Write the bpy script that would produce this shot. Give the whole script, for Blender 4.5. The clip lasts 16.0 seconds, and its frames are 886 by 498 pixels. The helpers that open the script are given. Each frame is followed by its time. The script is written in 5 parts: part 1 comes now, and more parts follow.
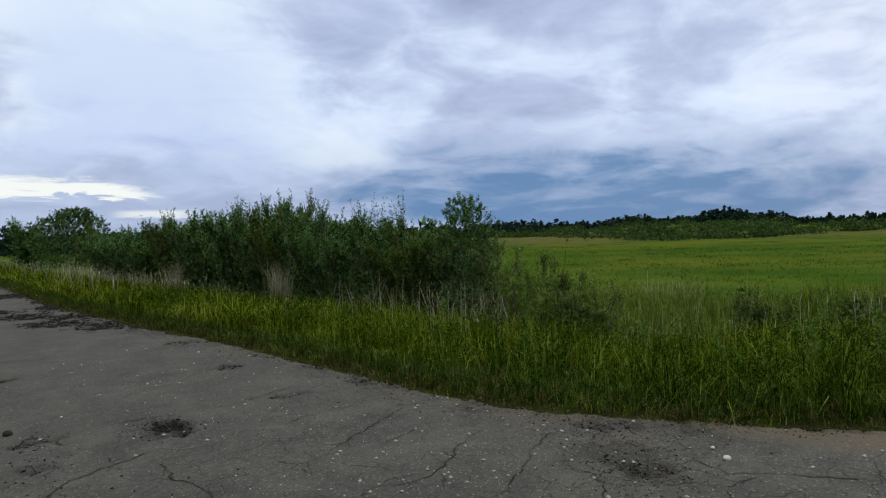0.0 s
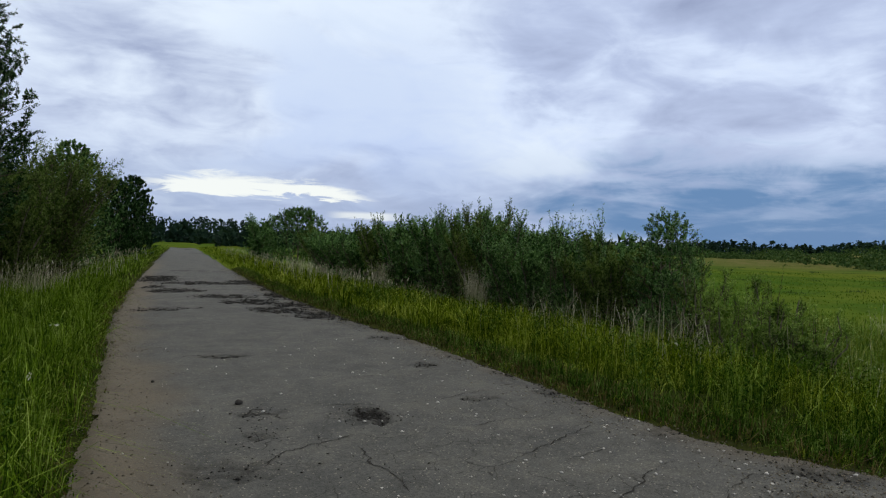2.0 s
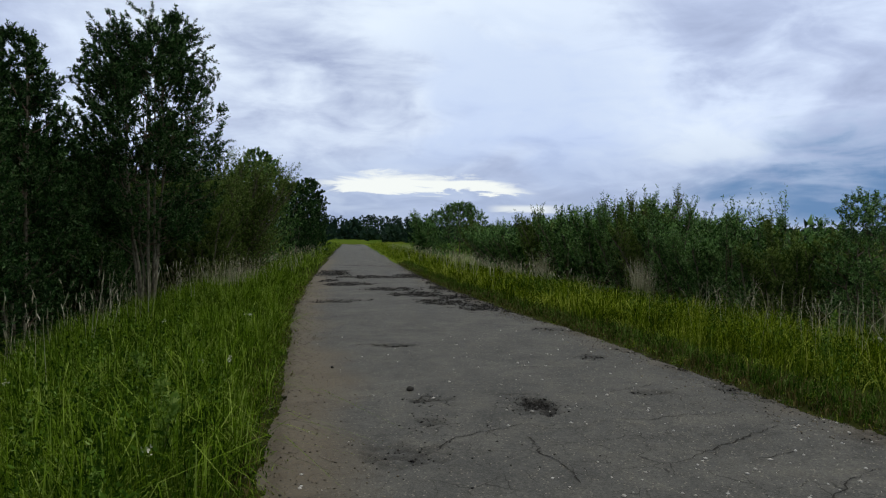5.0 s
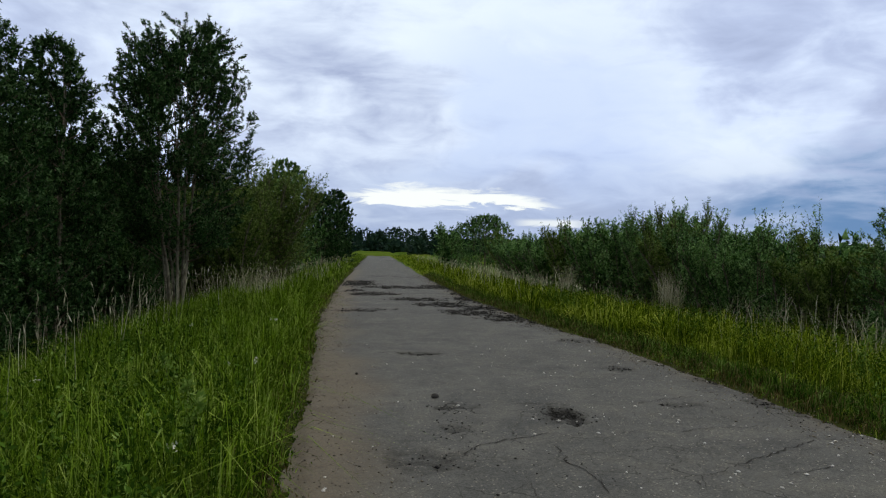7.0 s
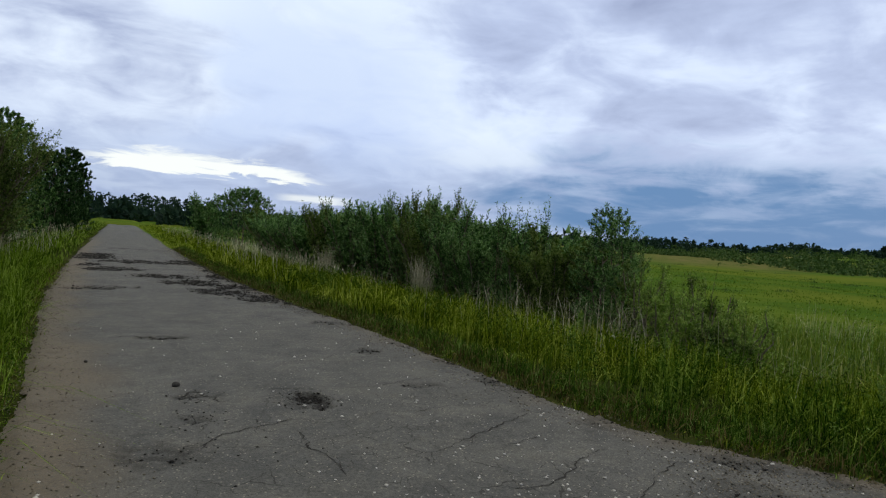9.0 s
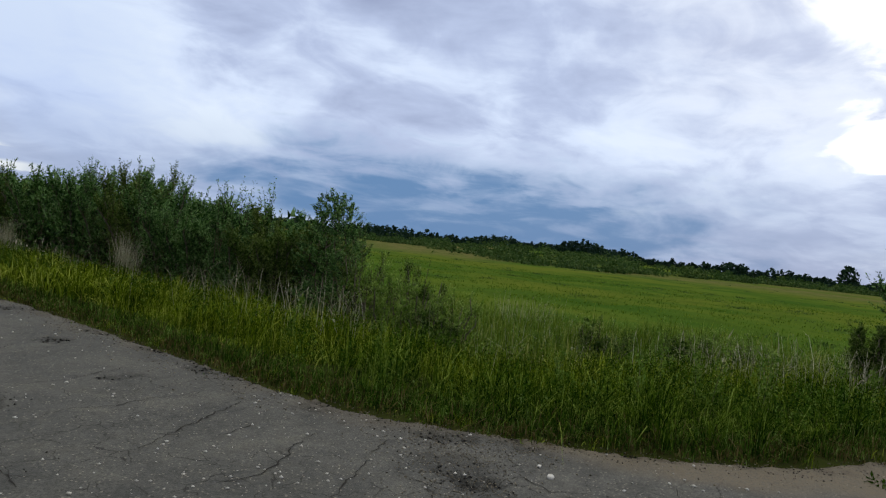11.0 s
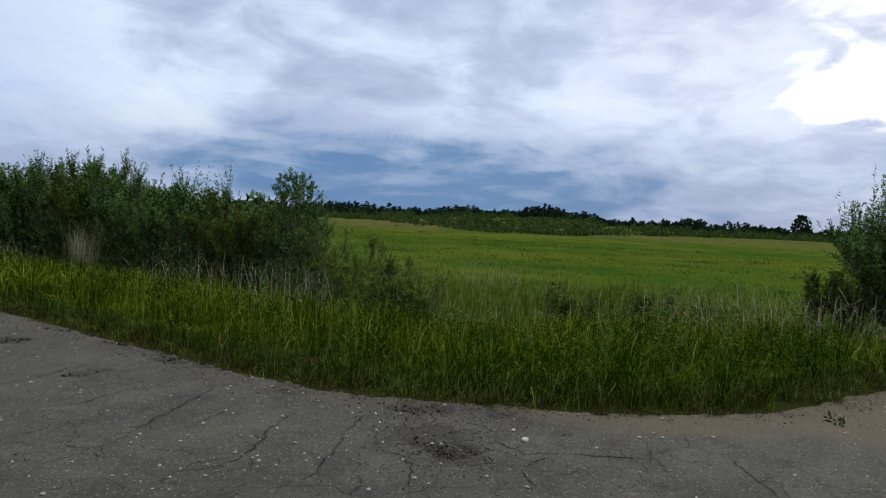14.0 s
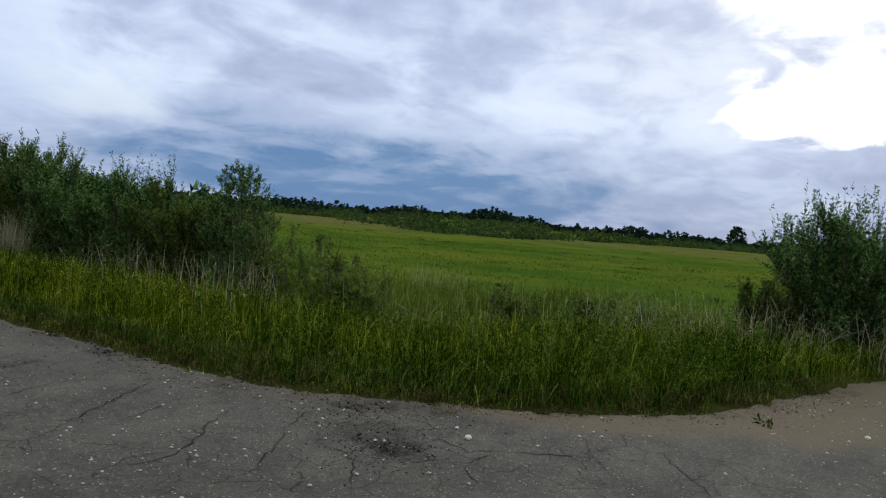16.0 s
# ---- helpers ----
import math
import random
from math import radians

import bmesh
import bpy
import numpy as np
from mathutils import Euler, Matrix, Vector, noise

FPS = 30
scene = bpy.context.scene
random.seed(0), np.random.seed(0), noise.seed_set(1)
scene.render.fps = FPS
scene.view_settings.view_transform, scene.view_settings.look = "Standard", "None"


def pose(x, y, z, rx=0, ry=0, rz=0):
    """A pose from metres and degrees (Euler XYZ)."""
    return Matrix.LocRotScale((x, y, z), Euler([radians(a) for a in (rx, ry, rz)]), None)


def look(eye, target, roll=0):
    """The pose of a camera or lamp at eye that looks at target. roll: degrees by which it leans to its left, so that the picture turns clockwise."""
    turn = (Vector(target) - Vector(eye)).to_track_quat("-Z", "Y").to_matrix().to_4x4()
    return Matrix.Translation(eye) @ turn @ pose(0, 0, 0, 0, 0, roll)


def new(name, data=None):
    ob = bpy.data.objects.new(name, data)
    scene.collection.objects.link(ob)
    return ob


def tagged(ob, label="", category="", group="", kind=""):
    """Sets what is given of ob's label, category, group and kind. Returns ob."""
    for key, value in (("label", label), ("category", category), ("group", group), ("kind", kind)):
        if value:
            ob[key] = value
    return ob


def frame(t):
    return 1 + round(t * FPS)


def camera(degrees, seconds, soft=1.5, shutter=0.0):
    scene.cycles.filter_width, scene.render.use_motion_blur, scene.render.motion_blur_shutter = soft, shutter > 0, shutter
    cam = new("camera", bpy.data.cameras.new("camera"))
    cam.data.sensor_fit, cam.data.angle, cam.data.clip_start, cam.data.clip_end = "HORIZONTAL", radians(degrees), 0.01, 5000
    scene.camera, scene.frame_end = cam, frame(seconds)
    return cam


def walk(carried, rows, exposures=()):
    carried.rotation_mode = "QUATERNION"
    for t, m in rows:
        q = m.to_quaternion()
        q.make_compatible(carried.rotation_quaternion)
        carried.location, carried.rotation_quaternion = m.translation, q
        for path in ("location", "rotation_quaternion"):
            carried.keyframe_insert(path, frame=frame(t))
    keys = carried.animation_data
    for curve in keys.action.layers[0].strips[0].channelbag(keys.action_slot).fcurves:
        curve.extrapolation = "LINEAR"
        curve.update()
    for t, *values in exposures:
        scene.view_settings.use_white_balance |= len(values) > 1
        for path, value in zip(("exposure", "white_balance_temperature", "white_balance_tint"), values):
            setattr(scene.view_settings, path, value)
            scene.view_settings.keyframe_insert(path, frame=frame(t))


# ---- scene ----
cam = camera(66.5, 16.0, soft=1.25)
PATH = [
    (0, (0.025, 0.015, 1.607), (1.231, 1.61, 1.562), -1.7),
    (0.5, (-0.038, -0.008, 1.622), (0.89, 1.763, 1.573), 0.5),
    (1, (-0.017, 0.002, 1.62), (0.724, 1.859, 1.564), 0.8),
    (1.5, (-0.009, 0.001, 1.616), (0.695, 1.873, 1.573), 1.0),
    (2, (-0.024, -0.014, 1.617), (0.683, 1.856, 1.603), 1.6),
    (2.5, (-0.024, -0.006, 1.612), (0.688, 1.862, 1.556), 1.8),
    (3, (-0.017, -0.01, 1.616), (0.765, 1.83, 1.541), 0.9),
    (3.5, (-0.009, -0.006, 1.615), (0.853, 1.798, 1.551), 1.4),
    (4, (-0.023, -0.004, 1.613), (0.777, 1.828, 1.552), 1.5),
    (4.5, (-0.044, 0.028, 1.623), (0.414, 1.973, 1.542), 0.2),
    (4.7, (-0.054, 0.016, 1.601), (0.25, 1.992, 1.547), -0.0),
    (6.8, (-0.063, 0.011, 1.549), (0.099, 2.004, 1.532), 0.8),
    (7, (-0.07, 0.053, 1.515), (0.108, 2.046, 1.511), 1.0),
    (7.5, (-0.075, 0.064, 1.506), (0.167, 2.049, 1.467), 0.6),
    (8, (-0.073, 0.045, 1.516), (0.27, 2.015, 1.486), 1.3),
    (8.5, (-0.048, 0.046, 1.52), (0.459, 1.981, 1.489), 2.3),
    (9, (-0.02, -0.062, 1.622), (0.829, 1.748, 1.579), 3.7),
    (9.5, (0.065, -0.006, 1.616), (1.293, 1.574, 1.612), 4.9),
    (10, (0.041, -0.029, 1.634), (1.48, 1.359, 1.574), 4.4),
    (10.2, (0.042, -0.027, 1.631), (1.505, 1.336, 1.592), 5.0),
    (12.3, (0.056, 0.024, 1.605), (1.561, 1.34, 1.569), 7.0),
    (12.5, (0.055, 0.007, 1.622), (1.559, 1.325, 1.555), 6.4),
    (13, (0.041, -0.01, 1.631), (1.555, 1.293, 1.533), 4.8),
    (13.5, (0.042, -0.002, 1.623), (1.598, 1.251, 1.52), 4.4),
    (14, (0.043, -0.014, 1.626), (1.604, 1.233, 1.532), 2.8),
    (14.5, (0.038, -0.007, 1.631), (1.614, 1.222, 1.557), 4.5),
    (15, (0.043, -0.002, 1.622), (1.672, 1.156, 1.56), 4.1),
    (15.5, (0.04, -0.002, 1.603), (1.686, 1.132, 1.529), 4.2),
    (16, (0.031, -0.003, 1.603), (1.685, 1.118, 1.52), 4.8),
]
walk(cam, [(t, look(eye, target, roll)) for t, eye, target, roll in PATH],
     [(0.0, 0.0), (4.5, 0.0), (6.8, 0.08), (8.6, 0.12), (9.5, 0.03), (16.0, 0.0)])

# ---- light ----
SUN_AZ, SUN_EL = 86.0, 27.0      # degrees to the right of the road, and above the horizon


def toward(az, el):
    a, e = radians(az), radians(el)
    return Vector((math.sin(a) * math.cos(e), math.cos(a) * math.cos(e), math.sin(e)))


class Nodes:
    """Short writing of a node tree."""

    def __init__(self, tree):
        self.tree = tree
        tree.nodes.clear()

    def put(self, kind, sets=None, **links):
        n = self.tree.nodes.new(kind)
        for key, value in (sets or {}).items():
            n.inputs[key].default_value = value
        for key, value in links.items():
            self.link(value, n.inputs[int(key[1:])] if key[0] == "i" and key[1:].isdigit() else n.inputs[key.replace("_", " ")])
        return n

    def link(self, a, b):
        self.tree.links.new(a.outputs[0] if isinstance(a, bpy.types.Node) else a, b)

    def math(self, op, a, b=0.0, c=0.0, clamp=False):
        n = self.tree.nodes.new("ShaderNodeMath")
        n.operation, n.use_clamp = op, clamp
        for k, v in enumerate((a, b, c)):
            if isinstance(v, (int, float)):
                n.inputs[k].default_value = v
            else:
                self.link(v, n.inputs[k])
        return n.outputs[0]

    def vmath(self, op, a, b=(0, 0, 0)):
        n = self.tree.nodes.new("ShaderNodeVectorMath")
        n.operation = op
        for k, v in enumerate((a, b)):
            if isinstance(v, (tuple, Vector)):
                n.inputs[k].default_value = tuple(v)
            else:
                self.link(v, n.inputs[k])
        return n.outputs["Value"] if op in ("DOT_PRODUCT", "LENGTH") else n.outputs[0]

    def stored(self, name):
        n = self.tree.nodes.new("ShaderNodeAttribute")
        n.attribute_name = name
        return n.outputs["Fac"]

    def noise(self, vec, scale, detail=4.0, rough=0.55, dist=0.0):
        n = self.put("ShaderNodeTexNoise", {"Scale": scale, "Detail": detail, "Roughness": rough, "Distortion": dist})
        if vec is not None:
            self.link(vec, n.inputs["Vector"])
        return n.outputs["Fac"]

    def span(self, v, a, b, lo=0.0, hi=1.0, smooth=True):
        n = self.put("ShaderNodeMapRange", {"From Min": a, "From Max": b, "To Min": lo, "To Max": hi})
        n.interpolation_type = "SMOOTHSTEP" if smooth else "LINEAR"
        self.link(v, n.inputs["Value"])
        return n.outputs["Result"]

    def mix(self, f, a, b, kind="MIX"):
        n = self.tree.nodes.new("ShaderNodeMix")
        n.data_type, n.blend_type = "RGBA", kind
        for sock, v in ((n.inputs[0], f), (n.inputs[6], a), (n.inputs[7], b)):
            if isinstance(v, (int, float)):
                sock.default_value = v
            elif isinstance(v, tuple):
                sock.default_value = (*v[:3], 1.0)
            else:
                self.link(v, sock)
        return n.outputs[2]

    def ramp(self, v, stops):
        n = self.tree.nodes.new("ShaderNodeValToRGB")
        while len(n.color_ramp.elements) < len(stops):
            n.color_ramp.elements.new(0.5)
        for e, (p, c) in zip(n.color_ramp.elements, stops):
            e.position, e.color = p, (*c, 1.0)
        self.link(v, n.inputs[0])
        return n.outputs[0]


def make_world():
    world = bpy.data.worlds.new("sky")
    world.use_nodes = True
    scene.world = world
    k = Nodes(world.node_tree)
    ray = k.put("ShaderNodeTexCoord").outputs["Generated"]
    sep = k.put("ShaderNodeSeparateXYZ")
    k.link(ray, sep.inputs[0])
    x, y, z = sep.outputs
    # a sheet of cloud seen from below: it closes up towards the horizon
    lift = k.math("ADD", k.math("MAXIMUM", z, 0.0), 0.27)
    sheet = k.put("ShaderNodeCombineXYZ", {"Z": 3.7})
    k.link(k.math("DIVIDE", x, lift), sheet.inputs[0])
    k.link(k.math("DIVIDE", y, lift), sheet.inputs[1])
    flat = k.vmath("MULTIPLY", ray, (1.0, 1.0, 2.1))
    big = k.noise(sheet, 0.62, 4, 0.50, 0.4)
    mid = k.noise(sheet, 1.6, 7, 0.53, 0.5)
    small = k.noise(sheet, 4.4, 7, 0.55, 0.6)
    streak = k.noise(k.vmath("MULTIPLY", ray, (1.0, 1.0, 5.5)), 5.5, 8, 0.58, 0.4)
    dense = k.math("ADD", k.math("MULTIPLY", big, 0.28), k.math("ADD", k.math("MULTIPLY", mid, 0.42), k.math("ADD", k.math("MULTIPLY", small, 0.22), k.math("MULTIPLY", streak, 0.08))))
    cloud = k.ramp(dense, ((0.40, (0.77, 0.87, 1.01)), (0.46, (0.68, 0.785, 0.99)), (0.525, (0.495, 0.58, 0.80)), (0.625, (0.325, 0.385, 0.57))))
    # thinner, paler cloud high over the road
    pale = k.math("MULTIPLY", k.span(k.vmath("DOT_PRODUCT", ray, toward(-2, 30)), 0.86, 0.975), k.span(dense, 0.62, 0.45))
    cloud = k.mix(k.math("MULTIPLY", pale, 0.85), cloud, (0.84, 0.94, 1.05))
    # a clearer blue shows through over the road, below the thin cloud
    blue = k.math("MULTIPLY", k.span(k.vmath("DOT_PRODUCT", ray, toward(12, 7)), 0.965, 0.998), k.span(mid, 0.60, 0.44))
    cloud = k.mix(k.math("MULTIPLY", blue, 0.45), cloud, (0.42, 0.545, 0.86))
    # dark blue bank over the far wood
    edge = k.math("ADD", z, k.math("MULTIPLY", k.math("SUBTRACT", k.math("ADD", k.math("MULTIPLY", small, 0.6), k.math("MULTIPLY", streak, 0.4)), 0.5), 0.20))
    side = k.math("ADD", k.vmath("DOT_PRODUCT", ray, toward(50, 2.0)), k.math("MULTIPLY", k.math("SUBTRACT", mid, 0.5), 0.22))
    bank = k.math("MULTIPLY", k.span(side, 0.885, 0.985), k.span(edge, 0.150, 0.065))
    bank = k.math("MULTIPLY", bank, k.span(streak, 0.70, 0.46, 0.72, 1.0))
    cloud = k.mix(bank, cloud, (0.122, 0.245, 0.465))
    # grey-blue haze along the horizon
    low = k.math("MULTIPLY", k.span(z, 0.16, 0.02), k.span(small, 0.35, 0.65, 0.65, 0.92))
    cloud = k.mix(k.math("MULTIPLY", low, k.math("SUBTRACT", 1.0, bank)), cloud, (0.300, 0.385, 0.595))
    # the haze is paler towards the end of the road
    light = k.math("MULTIPLY", k.span(k.vmath("DOT_PRODUCT", ray, toward(14, 3)), 0.955, 0.992), k.span(z, 0.15, 0.05))
    cloud = k.mix(k.math("MULTIPLY", light, 0.15), cloud, (0.66, 0.74, 0.90))
    # pale torn gap low over the end of the road, thickest at its middle and drawn out to the right
    torn = k.noise(k.vmath("MULTIPLY", ray, (1.0, 1.0, 6.0)), 11.0, 8, 0.62, 0.8)
    along = k.math("SUBTRACT", k.math("DIVIDE", x, k.math("MAXIMUM", y, 0.2)), 0.085)
    belly = k.math("MULTIPLY", k.math("MULTIPLY", along, along), 0.55)
    mid_line = k.math("ADD", 0.0735, k.math("MULTIPLY", along, -0.020))
    off = k.math("ADD", k.math("SUBTRACT", z, mid_line), k.math("MULTIPLY", k.math("SUBTRACT", torn, 0.5), 0.050))
    gap = k.math("MULTIPLY", k.span(off, -0.0125, -0.008), k.span(k.math("ADD", off, belly), 0.020, 0.008))
    gap = k.math("MULTIPLY", gap, k.math("MULTIPLY", k.span(along, -0.17, -0.10), k.span(along, 0.20, 0.13)))
    wisp = k.math("MULTIPLY", k.math("MULTIPLY", k.span(k.math("ADD", z, k.math("MULTIPLY", k.math("SUBTRACT", torn, 0.5), 0.02)), 0.032, 0.036), k.span(z, 0.046, 0.040)), k.math("MULTIPLY", k.span(along, 0.10, 0.14), k.span(along, 0.24, 0.19)))
    cloud = k.mix(k.math("MAXIMUM", gap, k.math("MULTIPLY", wisp, 0.7)), cloud, (0.93, 0.97, 0.95))
    # where the sun stands behind thin cloud
    ragged = k.math("SUBTRACT", k.math("ADD", k.math("MULTIPLY", mid, 0.5), k.math("MULTIPLY", small, 0.5)), 0.5)
    high = k.math("ADD", k.vmath("DOT_PRODUCT", ray, toward(88, 31)), k.math("MULTIPLY", ragged, -0.13))
    glow = k.span(high, 0.950, 0.978)
    spot = k.vmath("LENGTH", k.vmath("SUBTRACT", flat, Vector([a * b for a, b in zip(toward(85.5, 10.6), (1, 1, 2.1))])))
    glow = k.math("MAXIMUM", glow, k.span(k.math("ADD", spot, k.math("MULTIPLY", ragged, 0.35)), 0.135, 0.085))
    halo = k.math("MULTIPLY", k.span(k.vmath("DOT_PRODUCT", ray, toward(86, 24)), 0.86, 0.985, 0.0, 0.38), k.span(z, 0.06, 0.22))
    cloud = k.mix(k.math("MULTIPLY", halo, k.span(ragged, 0.10, -0.06, 0.35, 1.0)), cloud, (0.95, 0.96, 1.0))
    cloud = k.mix(glow, cloud, (1.5, 1.5, 1.52))
    # above the view the sky is made whiter and brighter, added as neutral top light
    over = k.ramp(dense, ((0.38, (1.15, 1.11, 1.02)), (0.60, (0.72, 0.71, 0.68))))
    cloud = k.mix(k.span(z, 0.37, 0.60), cloud, over)
    clear = k.put("ShaderNodeTexSky")
    clear.sky_type, clear.sun_disc, clear.sun_elevation, clear.sun_rotation = "NISHITA", False, radians(SUN_EL), radians(SUN_AZ)
    sky = k.mix(0.97, k.mix(1.0, clear.outputs[0], (0.1, 0.1, 0.1), "MULTIPLY"), cloud)
    back = k.put("ShaderNodeBackground", {"Strength": 1.0})
    k.link(sky, back.inputs[0])
    out = k.put("ShaderNodeOutputWorld")
    k.link(back.outputs[0], out.inputs[0])


make_world()
sun = new("sun", bpy.data.lights.new("sun", "SUN"))
sun.data.energy, sun.data.angle, sun.data.color = 0.5, radians(30), (1.0, 0.95, 0.86)
sun.matrix_world = look((0, 0, 60), Vector((0, 0, 60)) - toward(SUN_AZ, SUN_EL))


# ---- materials ----
def material(name, rough=0.85):
    m = bpy.data.materials.new(name)
    m.use_nodes = True
    k = Nodes(m.node_tree)
    out = k.put("ShaderNodeOutputMaterial")
    bsdf = k.put("ShaderNodeBsdfPrincipled", {"Roughness": rough, "Specular IOR Level": 0.15})
    k.link(bsdf.outputs[0], out.inputs[0])
    return m, k, bsdf


def bump(k, bsdf, height, strength, distance):
    b = k.put("ShaderNodeBump", {"Strength": strength, "Distance": distance})
    k.link(height, b.inputs["Height"])
    k.link(b.outputs[0], bsdf.inputs["Normal"])


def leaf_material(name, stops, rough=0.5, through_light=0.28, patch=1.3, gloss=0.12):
    """Leaves and blades: a colour of its own for each one, drifting from patch to patch, partly letting light through."""
    m, k, bsdf = material(name, rough)
    where = k.put("ShaderNodeTexCoord").outputs["Object"]
    one = k.put("ShaderNodeNewGeometry").outputs["Random Per Island"]
    v = k.math("ADD", k.math("MULTIPLY", k.math("POWER", one, 1.5), 0.8), k.math("MULTIPLY", k.span(k.noise(where, patch, 4, 0.6), 0.25, 0.75, 0.0, 1.0, False), 0.6))
    # light on the shoot tips put into the colour: leaves brighten towards the tip
    v = k.math("ADD", v, k.math("MULTIPLY", k.math("POWER", k.stored("tip_light"), 3.0), 0.32))
    col = k.ramp(k.math("SUBTRACT", v, 0.15), stops)
    k.link(col, bsdf.inputs["Base Color"])
    bsdf.inputs["Specular IOR Level"].default_value = gloss
    thin = k.put("ShaderNodeBsdfTranslucent")
    k.link(k.mix(1.0, col, (1.0, 1.15, 0.5), "MULTIPLY"), thin.inputs[0])
    both = k.put("ShaderNodeMixShader", {"Fac": through_light})
    k.link(bsdf.outputs[0], both.inputs[1])
    k.link(thin.outputs[0], both.inputs[2])
    k.link(both.outputs[0], [n for n in m.node_tree.nodes if n.type == "OUTPUT_MATERIAL"][0].inputs[0])
    return m


def asphalt_material():
    m, k, bsdf = material("asphalt", 0.8)
    where = k.put("ShaderNodeTexCoord").outputs["Object"]
    wear = k.stored("wear")
    soil = k.stored("soil")
    grain = k.noise(where, 160, 3, 0.7)
    patchy = k.noise(where, 1.1, 5, 0.6, 0.4)
    fleck = k.noise(where, 38, 3, 0.6)
    col = k.mix(k.span(patchy, 0.3, 0.7), (0.047, 0.0485, 0.0470), (0.0735, 0.0740, 0.0695))
    col = k.mix(k.span(k.noise(where, 5.5, 5, 0.65), 0.42, 0.70, 0, 0.40), col, (0.034, 0.033, 0.030))
    col = k.mix(k.span(k.noise(where, 17, 5, 0.75), 0.38, 0.68, 0, 0.40), col, (0.098, 0.098, 0.089))
    col = k.mix(k.span(k.noise(where, 32, 5, 0.8), 0.56, 0.66, 0, 0.7), col, (0.020, 0.019, 0.017))
    col = k.mix(k.span(grain, 0.25, 0.75, 0.0, 0.75), col, k.mix(1.0, col, (1.75, 1.75, 1.68), "MULTIPLY"))
    col = k.mix(1.0, col, k.ramp(k.noise(where, 62, 4, 0.65), ((0.30, (0.66, 0.66, 0.66)), (0.48, (0.96, 0.96, 0.96)), (0.70, (1.50, 1.48, 1.42)))), "MULTIPLY")
    col = k.mix(1.0, col, k.ramp(k.noise(where, 2.3, 5, 0.6, 0.5), ((0.32, (0.80, 0.81, 0.83)), (0.52, (1.0, 1.0, 1.0)), (0.70, (1.18, 1.16, 1.11)))), "MULTIPLY")
    warp = k.put("ShaderNodeTexNoise", {"Scale": 3.0, "Detail": 4.0})
    k.link(where, warp.inputs["Vector"])
    bent = k.vmath("ADD", where, k.vmath("MULTIPLY", warp.outputs["Color"], (0.35, 0.35, 0.0)))
    net = k.put("ShaderNodeTexVoronoi", {"Scale": 3.1})
    net.feature = "DISTANCE_TO_EDGE"
    k.link(bent, net.inputs["Vector"])
    fine = k.math("MULTIPLY", k.span(net.outputs["Distance"], 0.016, 0.005), k.math("MAXIMUM", k.math("MULTIPLY", k.stored("net"), k.span(k.noise(where, 2.1, 3), 0.40, 0.52)), k.span(k.noise(where, 0.9, 3), 0.52, 0.64, 0.0, 0.6)))
    col = k.mix(k.math("MULTIPLY", fine, 0.8), col, (0.018, 0.017, 0.015))
    vor = k.put("ShaderNodeTexVoronoi", {"Scale": 42.0, "Randomness": 1.0})
    k.link(where, vor.inputs["Vector"])
    pick = k.math("MULTIPLY", k.span(vor.outputs["Distance"], 0.34, 0.26), k.math("GREATER_THAN", vor.outputs["Color"], 0.72))
    col = k.mix(k.math("MULTIPLY", pick, 0.75), col, (0.26, 0.24, 0.20))
    col = k.mix(k.math("MULTIPLY", soil, k.span(fleck, 0.3, 0.6, 0.45, 1.0)), col, (0.140, 0.116, 0.081))
    dark = k.mix(k.span(k.noise(where, 46, 5, 0.75), 0.34, 0.47), (0.060, 0.055, 0.047), (0.008, 0.008, 0.007))
    col = k.mix(wear, col, dark)
    k.link(col, bsdf.inputs["Base Color"])
    k.link(k.span(grain, 0.2, 0.8, 0.62, 0.95), bsdf.inputs["Roughness"])
    bump(k, bsdf, k.math("ADD", k.math("MULTIPLY", grain, 0.5), k.math("MULTIPLY", fleck, k.math("ADD", 0.3, k.math("MULTIPLY", wear, 2.0)))), 0.55, 0.012)
    return m


def ground_material():
    m, k, bsdf = material("earth_and_turf", 1.0)
    bsdf.inputs["Specular IOR Level"].default_value = 0.0
    where = k.put("ShaderNodeTexCoord").outputs["Object"]
    lawn = k.stored("lawn")
    meadow = k.stored("meadow")
    n1, n2 = k.noise(where, 0.09, 5, 0.6, 0.3), k.noise(where, 0.35, 8, 0.66)
    n3 = k.noise(where, 22, 4, 0.7)
    turf = k.mix(k.span(n1, 0.35, 0.65), (0.038, 0.090, 0.013), (0.082, 0.126, 0.018))
    turf = k.mix(k.span(n2, 0.50, 0.70, 0, 0.55), turf, (0.024, 0.052, 0.008))
    turf = k.mix(k.span(k.noise(where, 0.028, 5, 0.62, 0.6), 0.44, 0.60, 0, 0.75), turf, (0.120, 0.142, 0.021))
    turf = k.mix(k.span(n3, 0.4, 0.75, 0, 0.45), turf, (0.085, 0.150, 0.016))
    hay = k.mix(k.span(n2, 0.35, 0.65), (0.150, 0.135, 0.055), (0.080, 0.105, 0.025))
    turf = k.mix(meadow, turf, hay)
    earth = k.mix(k.span(n2, 0.3, 0.7), (0.024, 0.032, 0.008), (0.052, 0.062, 0.017))
    k.link(k.mix(lawn, earth, turf), bsdf.inputs["Base Color"])
    bump(k, bsdf, k.math("ADD", n2, k.math("MULTIPLY", n3, 0.4)), 0.5, 0.08)
    return m


